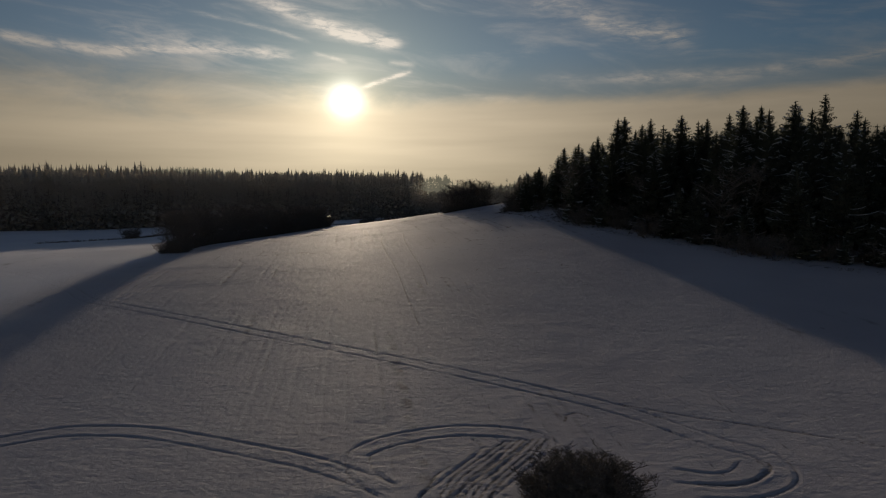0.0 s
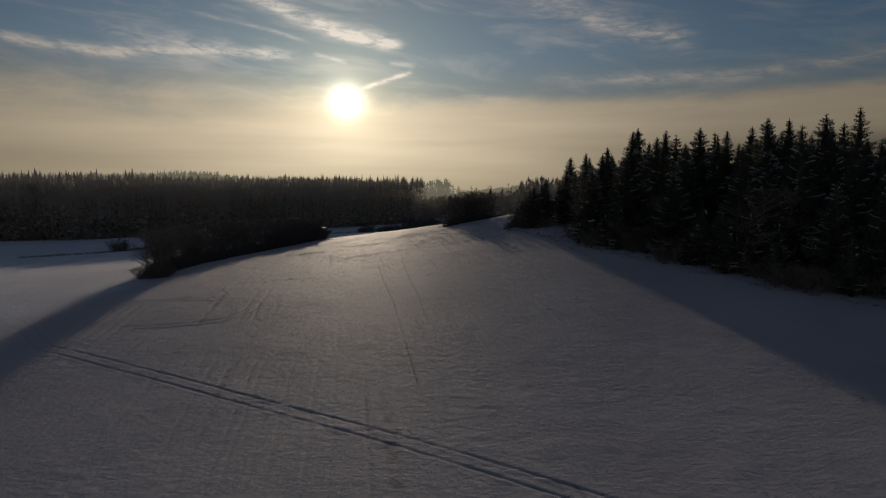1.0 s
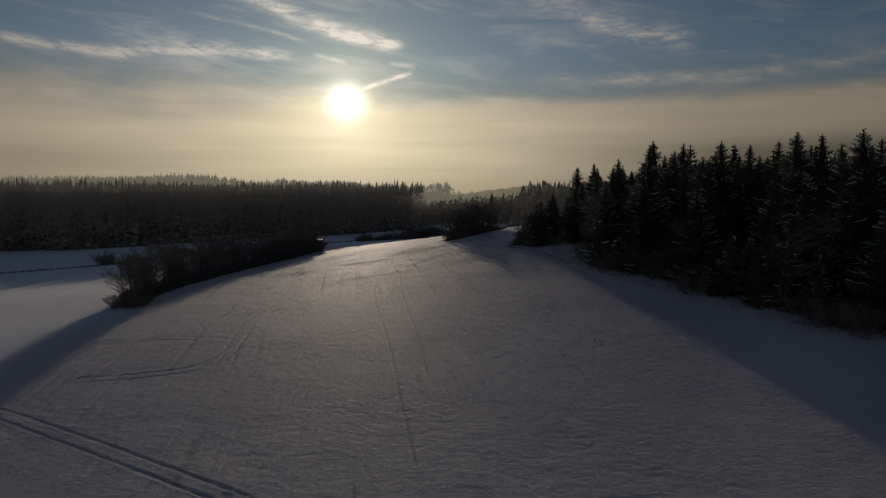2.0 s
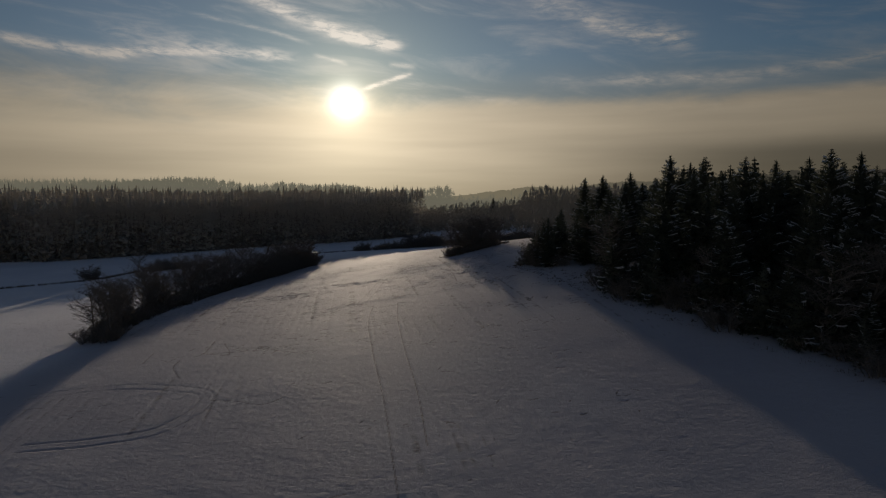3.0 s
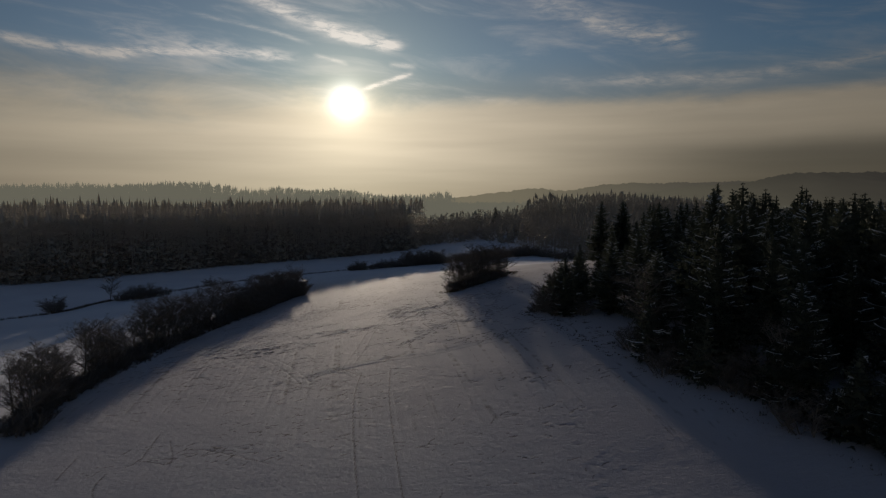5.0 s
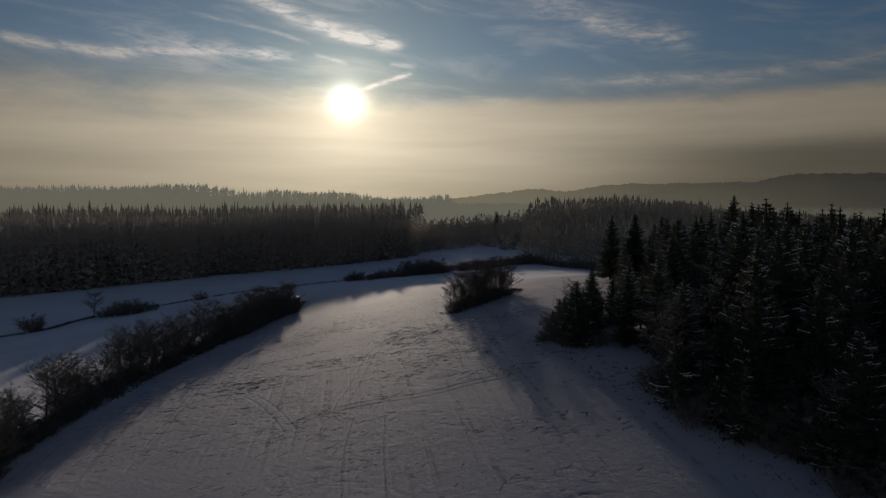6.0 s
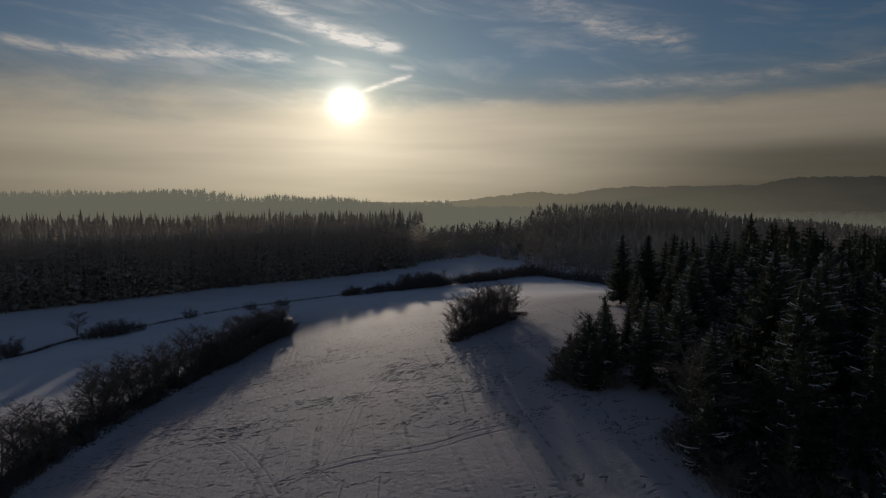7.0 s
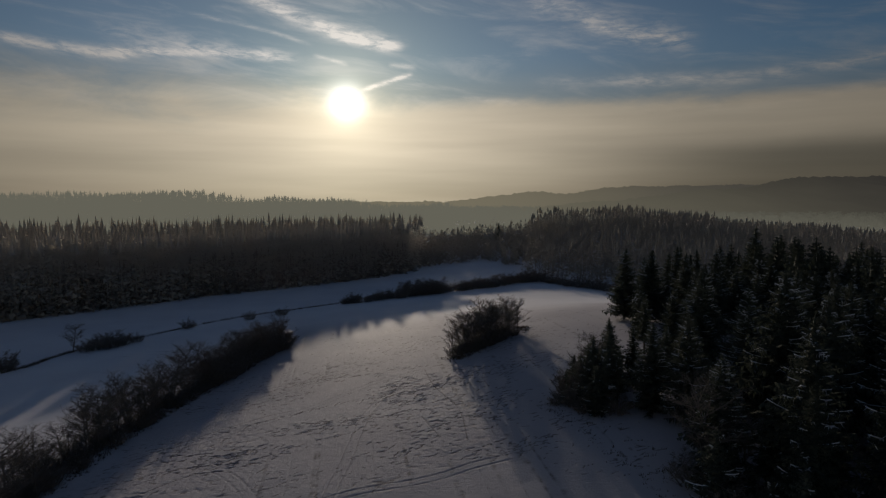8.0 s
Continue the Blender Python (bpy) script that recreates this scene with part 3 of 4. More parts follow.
def stand(kind, meshes, names, x, y, size, turn, label, category, group, lean=(0, 0)):
    base = new(kind)
    base.matrix_world = Matrix.Translation((x, y, float(lie(x, y)) + LIFT)) @ Euler((lean[0], lean[1], turn)).to_matrix().to_4x4() @ Matrix.Diagonal((size, size, size, 1))
    for nm, me in zip(names, meshes):
        tagged(part_mesh(nm, me, base), kind="" if nm == "trunk" else "stuff")
    return tagged(base, label, category, group)


rng = random.Random(11)
SPRUCES = [spruce_meshes(rng, 24.0, r, b, w) for r, b, w in ((5.0, 0.08, 0.22), (4.4, 0.14, 0.12), (5.7, 0.06, 0.3), (4.1, 0.26, 0.08), (5.0, 0.18, 0.15), (4.5, 0.05, 0.22), (5.5, 0.1, 0.4), (6.2, 0.12, 0.28))]
YOUNG = [spruce_meshes(rng, 9.0, r, 0.03, 0.16) for r in (2.3, 2.0, 2.6)]
SHRUBS = [bare_meshes(rng, 4.0, 1.9, 17, (6, 5, 6), 0.7, 0.06) for _ in range(4)]
ROUND_BUSH = bare_meshes(rng, 3.85, 3.2, 110, (8, 6, 7), 0.5, 0.05)
BARES = [bare_meshes(rng, 8.0, 1.0, 1, (17, 11, 13), 0.65, 0.2) for _ in range(5)]
SPRUCE_PARTS, BARE_PARTS = ("crown", "trunk", "snow"), ("trunk", "crown")


def spruce(x, y, h, label="tall dark spruce with snow along its drooping boughs", young=False):
    kinds = YOUNG if young else SPRUCES
    m = kinds[rng.randrange(len(kinds))]
    return stand("spruce", m, SPRUCE_PARTS, x, y, h / (9.0 if young else 24.0), rng.uniform(0, 6.28), label, "spruce",
                 "young spruces on the wood's edge" if young else "spruces of the wood", (rng.uniform(-0.02, 0.02), rng.uniform(-0.02, 0.02)))


def shrub(x, y, h, label="leafless dark-twigged shrub standing in the snow", group="shrubs of the hedge"):
    return stand("shrub", SHRUBS[rng.randrange(4)], BARE_PARTS, x, y, h / 4.0, rng.uniform(0, 6.28), label, "shrub", group)


def bare_tree(x, y, h, label="leafless deciduous tree with fine dark twigs", group="trees of the hedge"):
    return stand("bare_tree", BARES[rng.randrange(5)], BARE_PARTS, x, y, h / 8.0, rng.uniform(0, 6.28), label, "tree", group)


# the wood on the rise
WOOD_EDGE = ((15.5, 157), (22, 134), (26, 123), (32, 111), (40, 96), (47, 87), (56, 77), (80, 63), (130, 42), (230, 40), (230, 235), (52, 240), (41, 207), (31, 177), (22, 167))


def inside(x, y, ring):
    hit = False
    for (a, b), (c, d) in zip(ring, ring[1:] + ring[:1]):
        if (b > y) != (d > y) and x < a + (y - b) / (d - b) * (c - a):
            hit = not hit
    return hit


def from_edge(x, y, ring):
    best = 1e9
    for (a, b), (c, d) in zip(ring, ring[1:] + ring[:1]):
        s = max(0, min(1, ((x - a) * (c - a) + (y - b) * (d - b)) / ((c - a) ** 2 + (d - b) ** 2)))
        best = min(best, math.hypot(x - a - s * (c - a), y - b - s * (d - b)))
    return best


# place and height of the top above the datum
MASTERS = ((39.7, 204.7, 32.1), (42.0, 195, 32.6), (45.5, 203, 32), (41.1, 142.5, 34.3), (46.6, 141, 33.8), (50.4, 132.8, 33.5), (57.4, 135.9, 33.1), (58.5, 128, 33.2), (58.2, 122, 34),
           (59.0, 115.7, 33.2), (64.2, 115, 33.8), (67.5, 110.9, 34.5), (69.6, 105, 28), (69.4, 99, 27.5), (72.7, 212.9, 37), (32.3, 157.8, 24.3), (28, 151, 26), (31.3, 147, 28), (35, 126, 32), (29.5, 133, 26))
taken = [(x, y) for x, y, top in MASTERS]
for x, y, top in MASTERS:
    spruce(x, y, top + 0.6 - float(lie(x, y)))


def roof_of_wood(x, y):
    """The usual height of a tree of the wood at a place."""
    full = max(13.5, min(20.0, 32.5 - float(lie(x, y))))
    return full * (0.68 + 0.32 * min(1.0, from_edge(x, y, WOOD_EDGE) / 14.0))


# open snowy bank behind the corner of the wood
BANK = ((17, 149), (24, 151), (26.5, 160), (30, 160), (30.5, 148), (29.5, 138), (26.5, 133), (22.5, 134))
GLADE = ((40, 160), (46, 158), (53, 165), (50, 173), (43, 171))
tries = 0
while len(taken) < 270 and tries < 30000:
    tries += 1
    x, y = rng.uniform(15, 135), rng.uniform(45, 238)
    if not inside(x, y, WOOD_EDGE) or inside(x, y, BANK) or inside(x, y, GLADE):
        continue
    d = from_edge(x, y, WOOD_EDGE)
    if d < 2.5 or d > 48 or min(math.hypot(x - a, y - b) for a, b in taken) < 4.0:
        continue
    taken.append((x, y))
    low = 0.6 if x < 40 and 128 < y < 162 else 1.0
    spruce(x, y, low * roof_of_wood(x, y) * (rng.uniform(0.78, 1.06) if d > 9 else rng.uniform(0.5, 1.05)))

# leafless trees among the spruces of the edge
for i in range(9):
    k = rng.randrange(8)
    (a, b), (c, d) = WOOD_EDGE[k], WOOD_EDGE[k + 1]
    s, l, inward = rng.random(), math.hypot(WOOD_EDGE[k + 1][0] - WOOD_EDGE[k][0], WOOD_EDGE[k + 1][1] - WOOD_EDGE[k][1]), rng.uniform(3, 11)
    x, y = a + (c - a) * s - (d - b) / l * inward, b + (d - b) * s + (c - a) / l * inward
    if not inside(x, y, BANK):
        bare_tree(x, y, rng.uniform(7, 14), "tall leafless tree among the edge spruces", "leafless trees of the wood")
# young spruces and brush along the edge of the wood
for (a, b), (c, d) in zip(WOOD_EDGE[:8], WOOD_EDGE[1:9]):
    k = int(math.hypot(c - a, d - b) / 1.3)
    l = math.hypot(c - a, d - b)
    for i in range(k):
        s = (i + rng.random()) / k
        inward = rng.uniform(1.5, 6.5)
        x, y = a + (c - a) * s - (d - b) / l * inward, b + (d - b) * s + (c - a) / l * inward
        if inside(x, y, BANK):
            continue
        if rng.random() < 0.5:
            spruce(x, y, rng.uniform(3.5, 9.5), "young spruce with snow on its boughs", True)
        else:
            shrub(x, y, rng.uniform(2, 5.0), "leafless brush at the foot of the spruce wood", "brush along the wood")
for x, y, h in ((17.5, 158, 5), (19, 160.5, 7), (21.5, 161, 8.5), (18.5, 155, 5), (20.5, 157, 7), (23.5, 163, 9), (19.6, 152.5, 4), (16.4, 156.2, 3)):
    bare_tree(x, y, h, "leafless tree at the corner of the spruce wood", "trees at the wood's corner")
    shrub(x - 0.8, y + 0.5, h * 0.5, "leafless brush at the foot of the spruce wood", "brush along the wood")

for x, y, h in ((17.4, 156.5, 4.5), (19.4, 158, 7), (20.8, 155.6, 7), (17.6, 159, 4.5), (19.2, 161, 6), (22, 160, 9), (18.6, 153.8, 4), (23.4, 156.5, 9.5), (22.2, 153.4, 7.5), (24.5, 161, 9.5)):
    spruce(x, y, h, "young spruce with snow on its boughs", True)

# the hedge on the field's side
HEDGE = ((-49.8, 114), (-52.4, 125), (-54.4, 140), (-54.3, 158), (-52.6, 175), (-49.8, 192), (-44, 221))
for (a, b), (c, d) in zip(HEDGE, HEDGE[1:]):
    k = int(math.hypot(c - a, d - b) / 0.8)
    for i in range(k):
        s = (i + rng.random()) / k
        x, y = a + (c - a) * s + rng.uniform(-2.2, 1.7), b + (d - b) * s
        dense = y > 190
        shrub(x, y, rng.uniform(3.2, 6.0) if dense else rng.uniform(1.6, 3.4))
        if rng.random() < (0.75 if dense else 0.7):
            bare_tree(x + rng.uniform(-1.5, 0.8), y + 0.7, rng.uniform(6.5, 9.5) if dense else 4.2 + 6.3 * rng.random() ** 1.4)

# the thicket on the crest
for i in range(58):
    s = rng.random()
    x, y = 1.2 + 12.5 * s + rng.uniform(-1.4, 1.4), 189.5 + 13 * s + rng.uniform(-2.2, 2.2)
    if i % 5 > 1:
        shrub(x, y, rng.uniform(1.5, 3.4), "leafless shrub of the thicket on the crest", "thicket on the crest")
    else:
        bare_tree(x, y, rng.uniform(0.75, 1.1) * (5.2 + 4.0 * math.sin(3.14 * (0.2 + 0.58 * s))), "leafless tree of the thicket on the crest", "thicket on the crest")
for x, y, h in ((14.6, 203.6, 5.0), (12.6, 201.4, 6.6)):
    bare_tree(x, y, h, "leafless tree of the thicket on the crest", "thicket on the crest")
bare_tree(15.8, 205.5, 7.6, "leafless spreading tree beside the thicket", "thicket on the crest")

stand("bush", ROUND_BUSH, BARE_PARTS, 7.0, 29.6, 1.0, 0.4, "broad round leafless bush alone in the snow field", "shrub", "")

# bushes of the low meadow
for x, y, h in ((-107, 212, 5.0), (-106, 211, 4.4), (-81.6, 257, 4.0), (-66, 270, 3.2), (-57, 276, 3.4), (-97, 229, 3.6), (-95.5, 231, 4.4), (-94, 232, 4.8), (-92.5, 234.5, 4.8), (-91, 236, 4.4), (-89, 239, 3.4)):
    shrub(x, y, h, "leafless bush by the meadow ditch", "bushes by the ditch")
bare_tree(-101, 229, 8.0, "leafless small tree by the meadow ditch", "trees by the ditch")
for i in range(30):
    s = i / 29
    shrub(-40 + 41 * s + rng.uniform(-1, 1), 298 + 34 * s + rng.uniform(-2, 2), (3.4 if s < 0.5 else 5.6) * rng.uniform(0.6, 1.35), "leafless shrub of the low hedge", "low hedge in the meadow")
for (a, b), (c, d) in (((6, 336), (42, 364)), ((42, 364), (92, 304))):
    for i in range(26):
        s = i / 25
        shrub(a + (c - a) * s + rng.uniform(-1, 1), b + (d - b) * s + rng.uniform(-2, 2), 5.0 * rng.uniform(0.7, 1.35), "leafless shrub of the hedge at the field's end", "hedge at the field's end")


for i in range(15):
    s = rng.uniform(0.5, 1.0)
    bare_tree(-40 + 41 * s + rng.uniform(-1, 1), 299 + 34 * s + rng.uniform(-1, 2), rng.uniform(5, 8), "leafless tree above the low meadow hedge", "low hedge in the meadow")

# ---- far woods ----
def far_wood(name, mat, spots, label, tufts=110, size=0.05):
    """Many spruces in one sheet of woodland: a slim core in a cloud of small needle tufts."""
    r0 = np.random.RandomState(len(spots))
    cores, core_faces, cloud = [], [], []
    for x, y, h, r in spots:
        z = float(lie(x, y)) - 0.3
        k = len(cores)
        cores.append((x, y, z + 0.95 * h))
        cores.extend((x + 0.05 * r * math.cos(1.571 * i + x), y + 0.05 * r * math.sin(1.571 * i + x), z) for i in range(4))
        core_faces.extend((k, k + 1 + i, k + 1 + (i + 1) % 4) for i in range(4))
        k, tip, turn = len(cores), 0.10 + 0.05 * r0.rand(), r0.rand()
        cores.append((x, y, z + h))
        cores.extend((x + tip * r * math.cos(1.257 * i + turn), y + tip * r * math.sin(1.257 * i + turn), z + h * (0.74 + 0.08 * r0.rand())) for i in range(5))
        core_faces.extend((k, k + 1 + i, k + 1 + (i + 1) % 5) for i in range(5))
        u = 0.03 + 0.9 * r0.rand(tufts)
        a = r0.rand(tufts) * 6.283
        d = r * (1 - u) ** 0.6 * np.sqrt(0.1 + 0.9 * r0.rand(tufts))
        c = np.stack([x + d * np.cos(a), y + d * np.sin(a), z + h * u], 1)
        big = h * size * (0.30 + 0.95 * (1 - u))[:, None, None] * (0.6 + 0.8 * r0.rand(tufts, 1, 1))
        cloud.append(c[:, None, :] + big * (r0.rand(tufts, 3, 3) - 0.5) * np.array([1.7, 1.7, 1.2]))
    cloud = np.concatenate(cloud).reshape(-1, 3)
    n = len(cores)
    faces = core_faces + (n + np.arange(len(cloud)).reshape(-1, 3)).tolist()
    return tagged(new(name, mesh_of(name, cores + cloud.tolist(), faces, mat)), label, "wood", kind="stuff")


def fill(ring, gap, lo, hi, wide=(0.13, 0.20), clump=0.1, size=28.0, deep=0.3):
    """Spots in a ring of corners, on a shaken grid: place, height, reach."""
    xs, ys = [p[0] for p in ring], [p[1] for p in ring]
    out = []
    y = min(ys)
    while y < max(ys):
        x = min(xs)
        while x < max(xs):
            p, q = x + rng.uniform(-0.9, 0.9) * gap, y + rng.uniform(-0.9, 0.9) * gap
            if inside(p, q, ring):
                stand_height = 1 - clump + 2 * clump * float(field(p, deep * q, size)) + rng.choice((0, 0, 0, 0.1)) * rng.random()
                h = rng.uniform(lo, hi) * stand_height
                out.append((p, q, h, h * rng.uniform(*wide)))
            x += gap
        y += gap
    return out


inner = [p for p in fill(((60, 80), (90, 62), (130, 42), (150, 42), (150, 235), (70, 236), (62, 200)), 5.8, 15, 18) if from_edge(p[0], p[1], WOOD_EDGE) > 20 and min(math.hypot(p[0] - a, p[1] - b) for a, b in taken) > 3.2]
LIGHT = [spruce_meshes(rng, 24.0, r, 0.12, 0.0, 2.9)[0] for r in (4.6, 4.0, 5.0)]


def joined_wood(name, spots, label):
    """Spruces of the inner wood in one sheet."""
    kinds = []
    for me in LIGHT:
        c = np.empty(len(me.vertices) * 3)
        me.vertices.foreach_get("co", c)
        kinds.append(c.reshape(-1, 3))
    v = []
    for x, y, h, r in spots:
        c = kinds[rng.randrange(3)] * (h / 24.0)
        a = rng.uniform(0, 6.28)
        v.append(np.stack([x + c[:, 0] * math.cos(a) - c[:, 1] * math.sin(a), y + c[:, 0] * math.sin(a) + c[:, 1] * math.cos(a), c[:, 2] + float(lie(x, y))], 1))
    v = np.concatenate(v)
    f = np.arange(len(v)).reshape(-1, 3)
    tagged(new(name, mesh_of(name, v.tolist(), f.tolist(), NEEDLES)), label, "wood", kind="stuff")


joined_wood("inner_wood", inner, "dark inner spruces of the wood on the rise")
# these woods wear the base colours paled for haze
far_wood("valley_wood", HAZE_PALE, fill(((-330, 215), (-230, 250), (-149, 271), (-125, 297), (-95, 331), (-52, 366), (-19, 402), (-14, 432), (-60, 400), (-130, 340), (-160, 312), (-240, 285), (-330, 250)), 3.8, 25.4, 28.2, (0.19, 0.26), 0.04),
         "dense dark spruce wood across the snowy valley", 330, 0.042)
far_wood("valley_wood", HAZE_PALE, fill(((-480, 170), (-330, 212), (-330, 250), (-240, 285), (-160, 312), (-130, 340), (-60, 400), (-14, 432), (-10, 450), (-60, 460), (-130, 430), (-260, 370), (-480, 320)), 5.2, 27, 29.2, (0.2, 0.28), 0.04),
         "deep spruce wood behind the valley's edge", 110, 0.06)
FRONT = ((-330, 212), (-230, 247), (-149, 267), (-125, 293), (-95, 327), (-52, 362), (-17, 398))


def belt(near, far):
    """The strip that lies so far behind the wood's front."""
    return tuple((x - 0.55 * near, y + 0.83 * near) for x, y in FRONT) + tuple((x - 0.55 * far, y + 0.83 * far) for x, y in FRONT[::-1])


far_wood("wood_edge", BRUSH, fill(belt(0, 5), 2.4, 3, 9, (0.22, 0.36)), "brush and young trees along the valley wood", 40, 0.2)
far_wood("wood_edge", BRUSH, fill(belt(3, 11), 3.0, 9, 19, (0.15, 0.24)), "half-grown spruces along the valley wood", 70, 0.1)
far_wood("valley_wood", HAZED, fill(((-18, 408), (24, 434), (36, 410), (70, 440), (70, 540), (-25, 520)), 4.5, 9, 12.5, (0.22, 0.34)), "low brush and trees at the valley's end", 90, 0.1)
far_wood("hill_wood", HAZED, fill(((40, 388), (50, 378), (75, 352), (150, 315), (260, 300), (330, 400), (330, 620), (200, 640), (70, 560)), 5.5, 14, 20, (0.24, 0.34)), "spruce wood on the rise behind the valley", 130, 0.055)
# from here on the trees glow with painted haze
far_wood("ridge_wood", HAZE_GLOW, fill(((-800, 560), (-420, 520), (-120, 560), (10, 650), (12, 720), (-40, 850), (-300, 900), (-800, 900)), 8.5, 18, 22, (0.24, 0.34), 0.46, 40.0, 0.05), "wood on the far ridge with painted haze glow", 45, 0.13)
far_wood("plain_wood", HAZE_GLOW, fill(((-150, 950), (1300, 950), (1300, 1400), (500, 1500), (220, 2200), (-150, 2200)), 28.0, 13, 17, (0.7, 1.0)), "woods on the far plain with painted haze glow", 26, 0.5)
far_wood("plain_wood", HAZE_GLOW, fill(((-40, 560), (130, 560), (170, 720), (-20, 720)), 8.0, 7, 12, (0.25, 0.4)), "brush on the valley floor with painted haze glow", 30, 0.2)
far_wood("plain_wood", HAZE_GLOW, fill(((-40, 570), (60, 560), (200, 680), (500, 700), (950, 760), (950, 1000), (400, 1000), (100, 900)), 13.0, 11, 17, (0.22, 0.34)), "trees far down the valley with painted haze glow", 30, 0.18)


# ---- far hills ----
def hill(name, crest, foot, deep, glow, label):
    """A long hill on the skyline: crest is a row of (x, y, z)."""
    # the hill's haze is its own emission colour, not air before it
    m = material(name + "_haze", lambda n: haze_glow_paint(n, glow))
    v, f = [], []
    pts = []
    for (a, b, c), (d, e, g) in zip(crest, crest[1:]):
        k = max(2, int(abs(d - a) / 5))
        for i in range(k):
            t = i / k
            w = t * t * (3 - 2 * t)
            pts.append((a + (d - a) * t, b + (e - b) * t, c + (g - c) * w))
    for x, y, z in pts:
        z += 6.0 * (float(field(x, y, 60.0)) - 0.5) + 5.0 * float(field(x + 33, y, 14.0)) + 4.0 * rng.random() ** 2
        v.extend(((x, y - deep, foot), (x, y - deep * 0.4, foot + (z - foot) * 0.7), (x, y, z), (x, y + deep, foot)))
    for i in range(len(pts) - 1):
        for k in range(3):
            a = 4 * i + k
            f.append((a, a + 4, a + 5, a + 1))
    tagged(new(name, mesh_of(name, v, f, m)), label, "hill", kind="structure")


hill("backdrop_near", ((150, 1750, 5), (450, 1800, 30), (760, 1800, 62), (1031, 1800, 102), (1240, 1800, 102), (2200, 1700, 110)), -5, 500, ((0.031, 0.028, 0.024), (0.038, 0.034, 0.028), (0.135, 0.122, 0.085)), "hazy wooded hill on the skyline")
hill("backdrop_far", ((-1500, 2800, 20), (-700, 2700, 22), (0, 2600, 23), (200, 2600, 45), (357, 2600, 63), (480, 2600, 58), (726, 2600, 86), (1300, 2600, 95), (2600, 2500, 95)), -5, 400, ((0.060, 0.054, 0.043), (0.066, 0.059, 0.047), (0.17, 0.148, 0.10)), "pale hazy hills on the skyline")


# ---- grass, ditch, hide ----
def grass_line(name, line, wide, count, tall, label):
    """Dead grass and stalks that stand out of the snow along a line."""
    v, f = [], []
    pts = smooth_line(line, 6)
    for _ in range(count):
        i = rng.randrange(len(pts) - 1)
        t = rng.random()
        x = pts[i][0] + (pts[i + 1][0] - pts[i][0]) * t + rng.gauss(0, wide)
        y = pts[i][1] + (pts[i + 1][1] - pts[i][1]) * t + rng.gauss(0, wide)
        z = float(lie(x, y)) - 0.08
        for _ in range(5):
            a, b = rng.uniform(0, 6.28), rng.uniform(0.1, 0.5)
            h, w = tall * rng.uniform(0.4, 1.3), rng.uniform(0.03, 0.07)
            k = len(v)
            v.extend(((x + b * math.cos(a) - w, y, z), (x + b * math.cos(a) + w, y, z), (x + (b + 0.3 * h) * math.cos(a), y + b * math.sin(a), z + h)))
            f.append((k, k + 1, k + 2))
    tagged(new(name, mesh_of(name, v, f, GRASS)), label, "grass", kind="stuff")


grass_line("ditch_grass", ((-125, 190), (-105.3, 209), (-101, 227), (-90.4, 244), (-72, 273), (-40.5, 303), (-25, 335)), 0.35, 900, 0.7, "dead grass along the meadow ditch")
grass_line("edge_grass", ((15.2, 158), (15.0, 155), (18, 146), (22, 134), (26, 123), (32, 111), (40, 96), (47, 87), (56, 77), (80, 63)), 0.6, 300, 0.26, "dead grass on the bank below the wood")
grass_line("bank_grass", ((19, 156), (24, 137), (29, 124), (35, 112), (43, 98)), 1.4, 60, 0.45, "dead stalks on the snowy bank of the wood")
grass_line("hedge_grass", ((-51.8, 115), (-52.2, 140), (-51.8, 158), (-50.2, 175), (-47.5, 192), (-41.5, 221)), 0.6, 500, 0.45, "dead grass at the foot of the hedge")
grass_line("thicket_grass", ((0.5, 187.5), (3, 188), (9, 195), (17, 205), (15, 208)), 0.8, 220, 0.5, "dead grass round the thicket on the crest")


def box(bm, x, y, z, dx, dy, dz, m=None):
    made = bmesh.ops.create_cube(bm, size=1.0, matrix=(m or Matrix()) @ Matrix.Translation((x, y, z)) @ Matrix.Diagonal((dx, dy, dz, 1)))
    edges = list({e for w in made["verts"] for e in w.link_edges})
    bmesh.ops.bevel(bm, geom=edges, offset=min(dx, dy, dz) * 0.12, segments=1, affect="EDGES")


def part(name, build, mat, parent, label=""):
    bm = bmesh.new()
    build(bm)
    me = bpy.data.meshes.new(name)
    bm.to_mesh(me)
    bm.free()
    me.materials.append(mat)
    return part_mesh(name, me, parent, label)


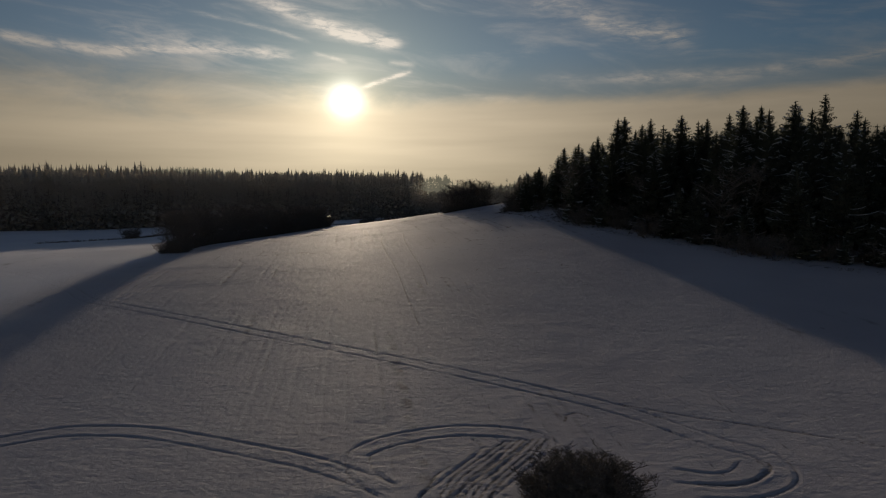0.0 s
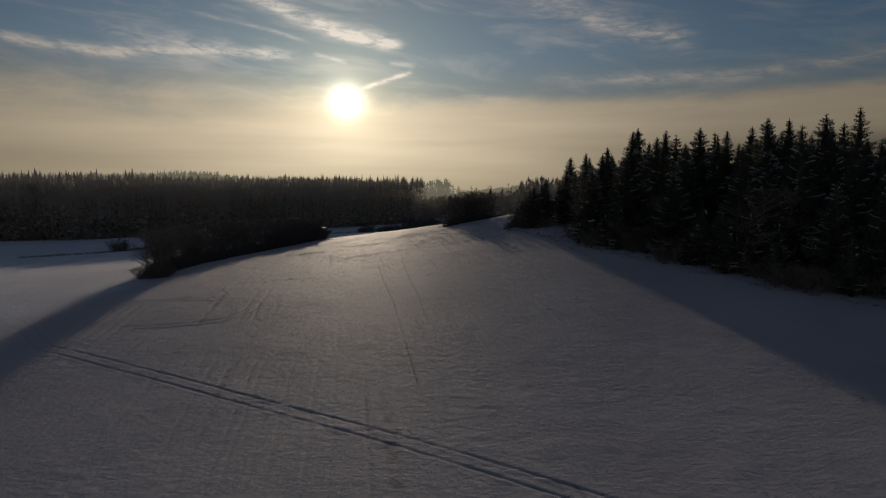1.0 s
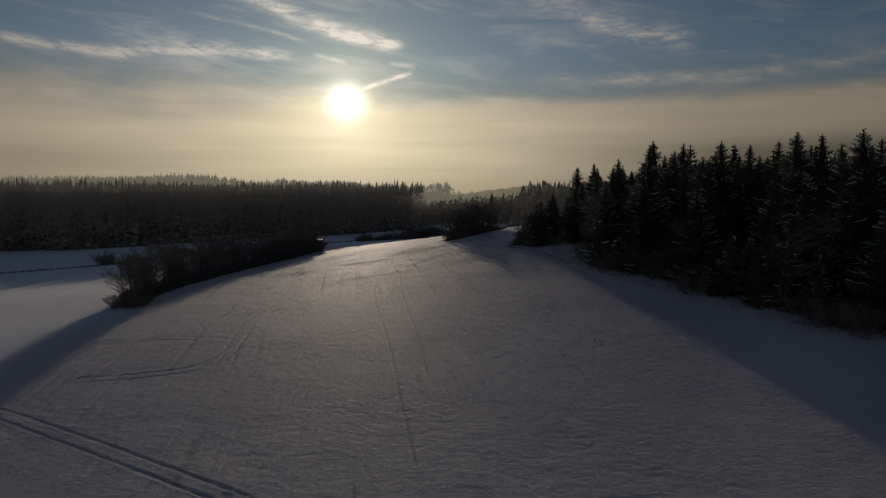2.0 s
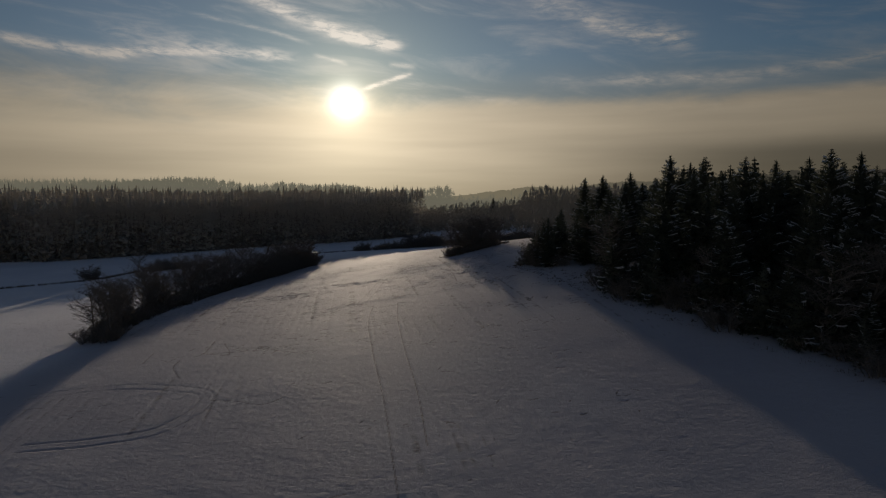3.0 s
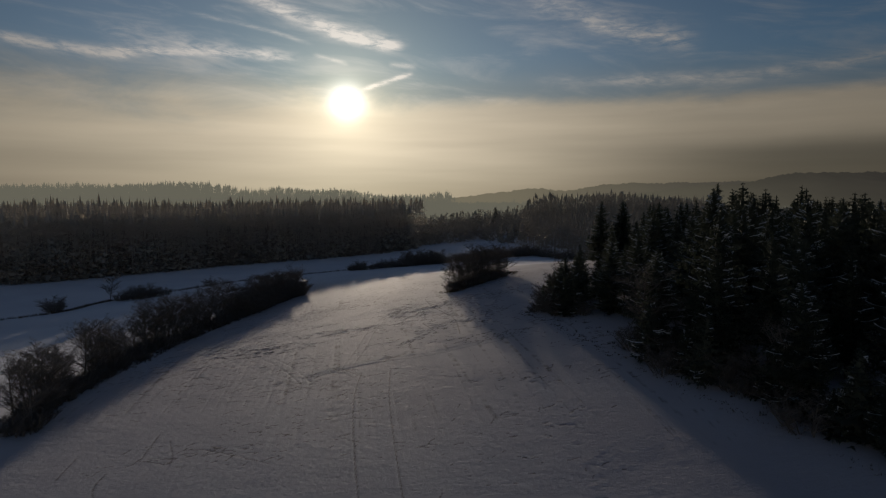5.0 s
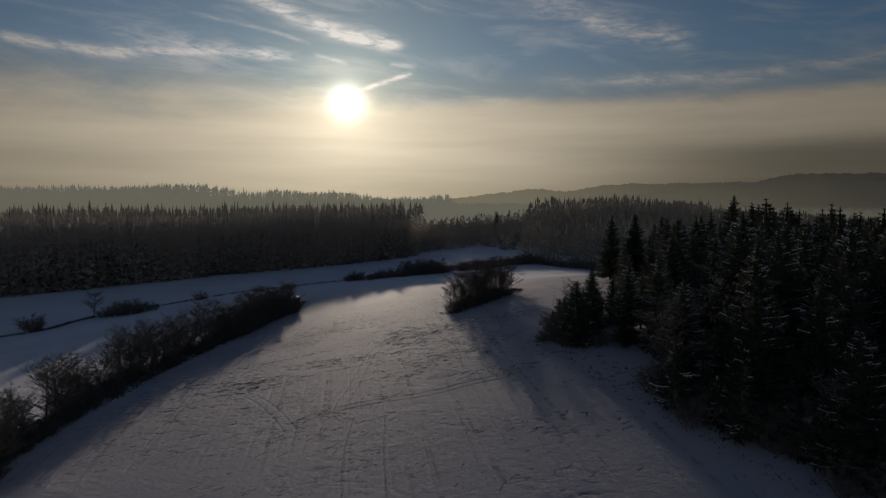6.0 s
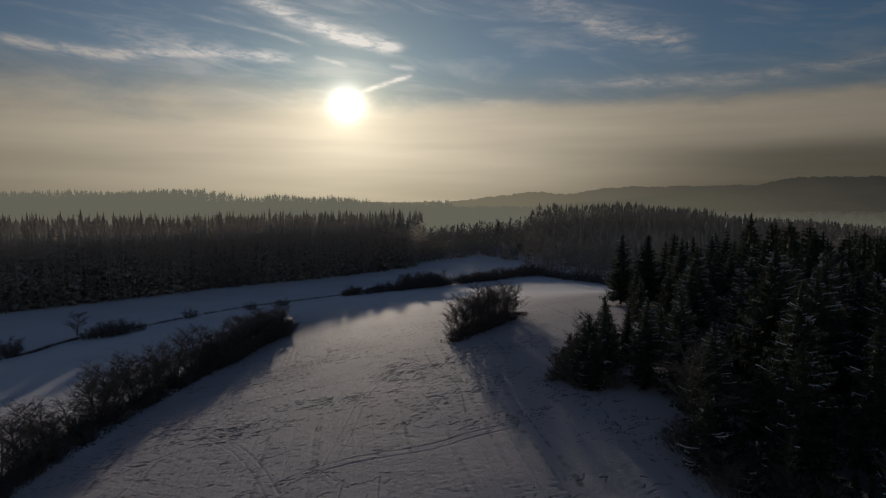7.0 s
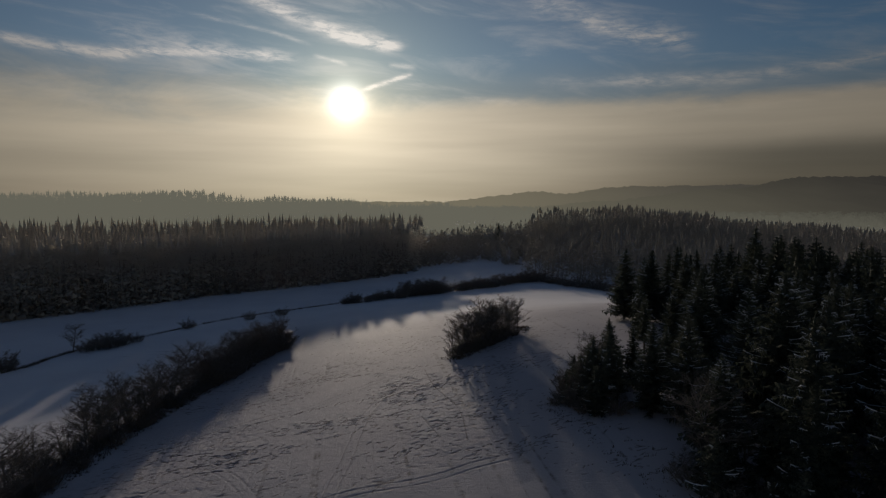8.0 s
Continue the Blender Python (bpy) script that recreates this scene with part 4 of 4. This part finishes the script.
def raised_hide(x, y, turn):
    """A hunter's hide on four legs, with a ladder."""
    base = new("raised_hide")
    base.matrix_world = Matrix.Translation((x, y, float(lie(x, y)) - 0.1)) @ Matrix.Rotation(turn, 4, "Z") @ Matrix.Diagonal((0.85, 0.85, 0.85, 1))
    for sx in (-1, 1):
        for sy in (-1, 1):
            tilt = Matrix.Translation((sx * 0.75, sy * 0.75, 0)) @ Euler((sy * 0.07, -sx * 0.07, 0)).to_matrix().to_4x4()
            part("leg", lambda bm: box(bm, 0, 0, 1.5, 0.12, 0.12, 3.1, tilt), WOOD, base)
    for sy in (-1, 1):
        brace = Matrix.Translation((0, sy * 0.68, 1.3)) @ Matrix.Rotation(0.9 * sy, 4, "Y")
        part("brace", lambda bm: box(bm, 0, 0, 0, 0.08, 0.05, 2.1, brace), WOOD, base)
    part("platform", lambda bm: box(bm, 0, 0, 2.95, 1.7, 1.7, 0.1), WOOD, base)
    for dx, dy, wx, wy in ((0, -0.75, 1.5, 0.05), (0, 0.75, 1.5, 0.05), (-0.75, 0, 0.05, 1.45), (0.75, 0, 0.05, 1.45)):
        part("side_panel", lambda bm: box(bm, dx, dy, 3.45, wx, wy, 0.9), WOOD, base)
    for sx in (-1, 1):
        for sy in (-1, 1):
            part("post", lambda bm: box(bm, sx * 0.72, sy * 0.72, 4.2, 0.08, 0.08, 0.7), WOOD, base)
    part("roof", lambda bm: box(bm, 0, 0, 4.62, 2.0, 2.0, 0.08, Matrix.Rotation(0.08, 4, "X")), WOOD, base)
    part("roof_snow", lambda bm: box(bm, 0, 0, 4.74, 1.9, 1.9, 0.14, Matrix.Rotation(0.08, 4, "X")), BRANCH_SNOW, base, "cap of snow on the roof")
    slope = Matrix.Translation((0, -1.35, 1.5)) @ Matrix.Rotation(-0.3, 4, "X")
    ladder = part("ladder", lambda bm: [box(bm, sx * 0.25, 0, 0, 0.06, 0.06, 3.2, slope) for sx in (-1, 1)], WOOD, base)
    for i in range(8):
        part("rung", lambda bm: box(bm, 0, 0, -1.3 + 0.36 * i, 0.5, 0.05, 0.05, slope), WOOD, ladder)
    return tagged(base, "weathered wooden raised hide with snow on its roof", "hunting hide")


raised_hide(-41.2, 222.0, 0.5)

# a lone taller spruce at the valley's end
spruce(36.8, 494, 15, "lone spruce standing above the valley brush")
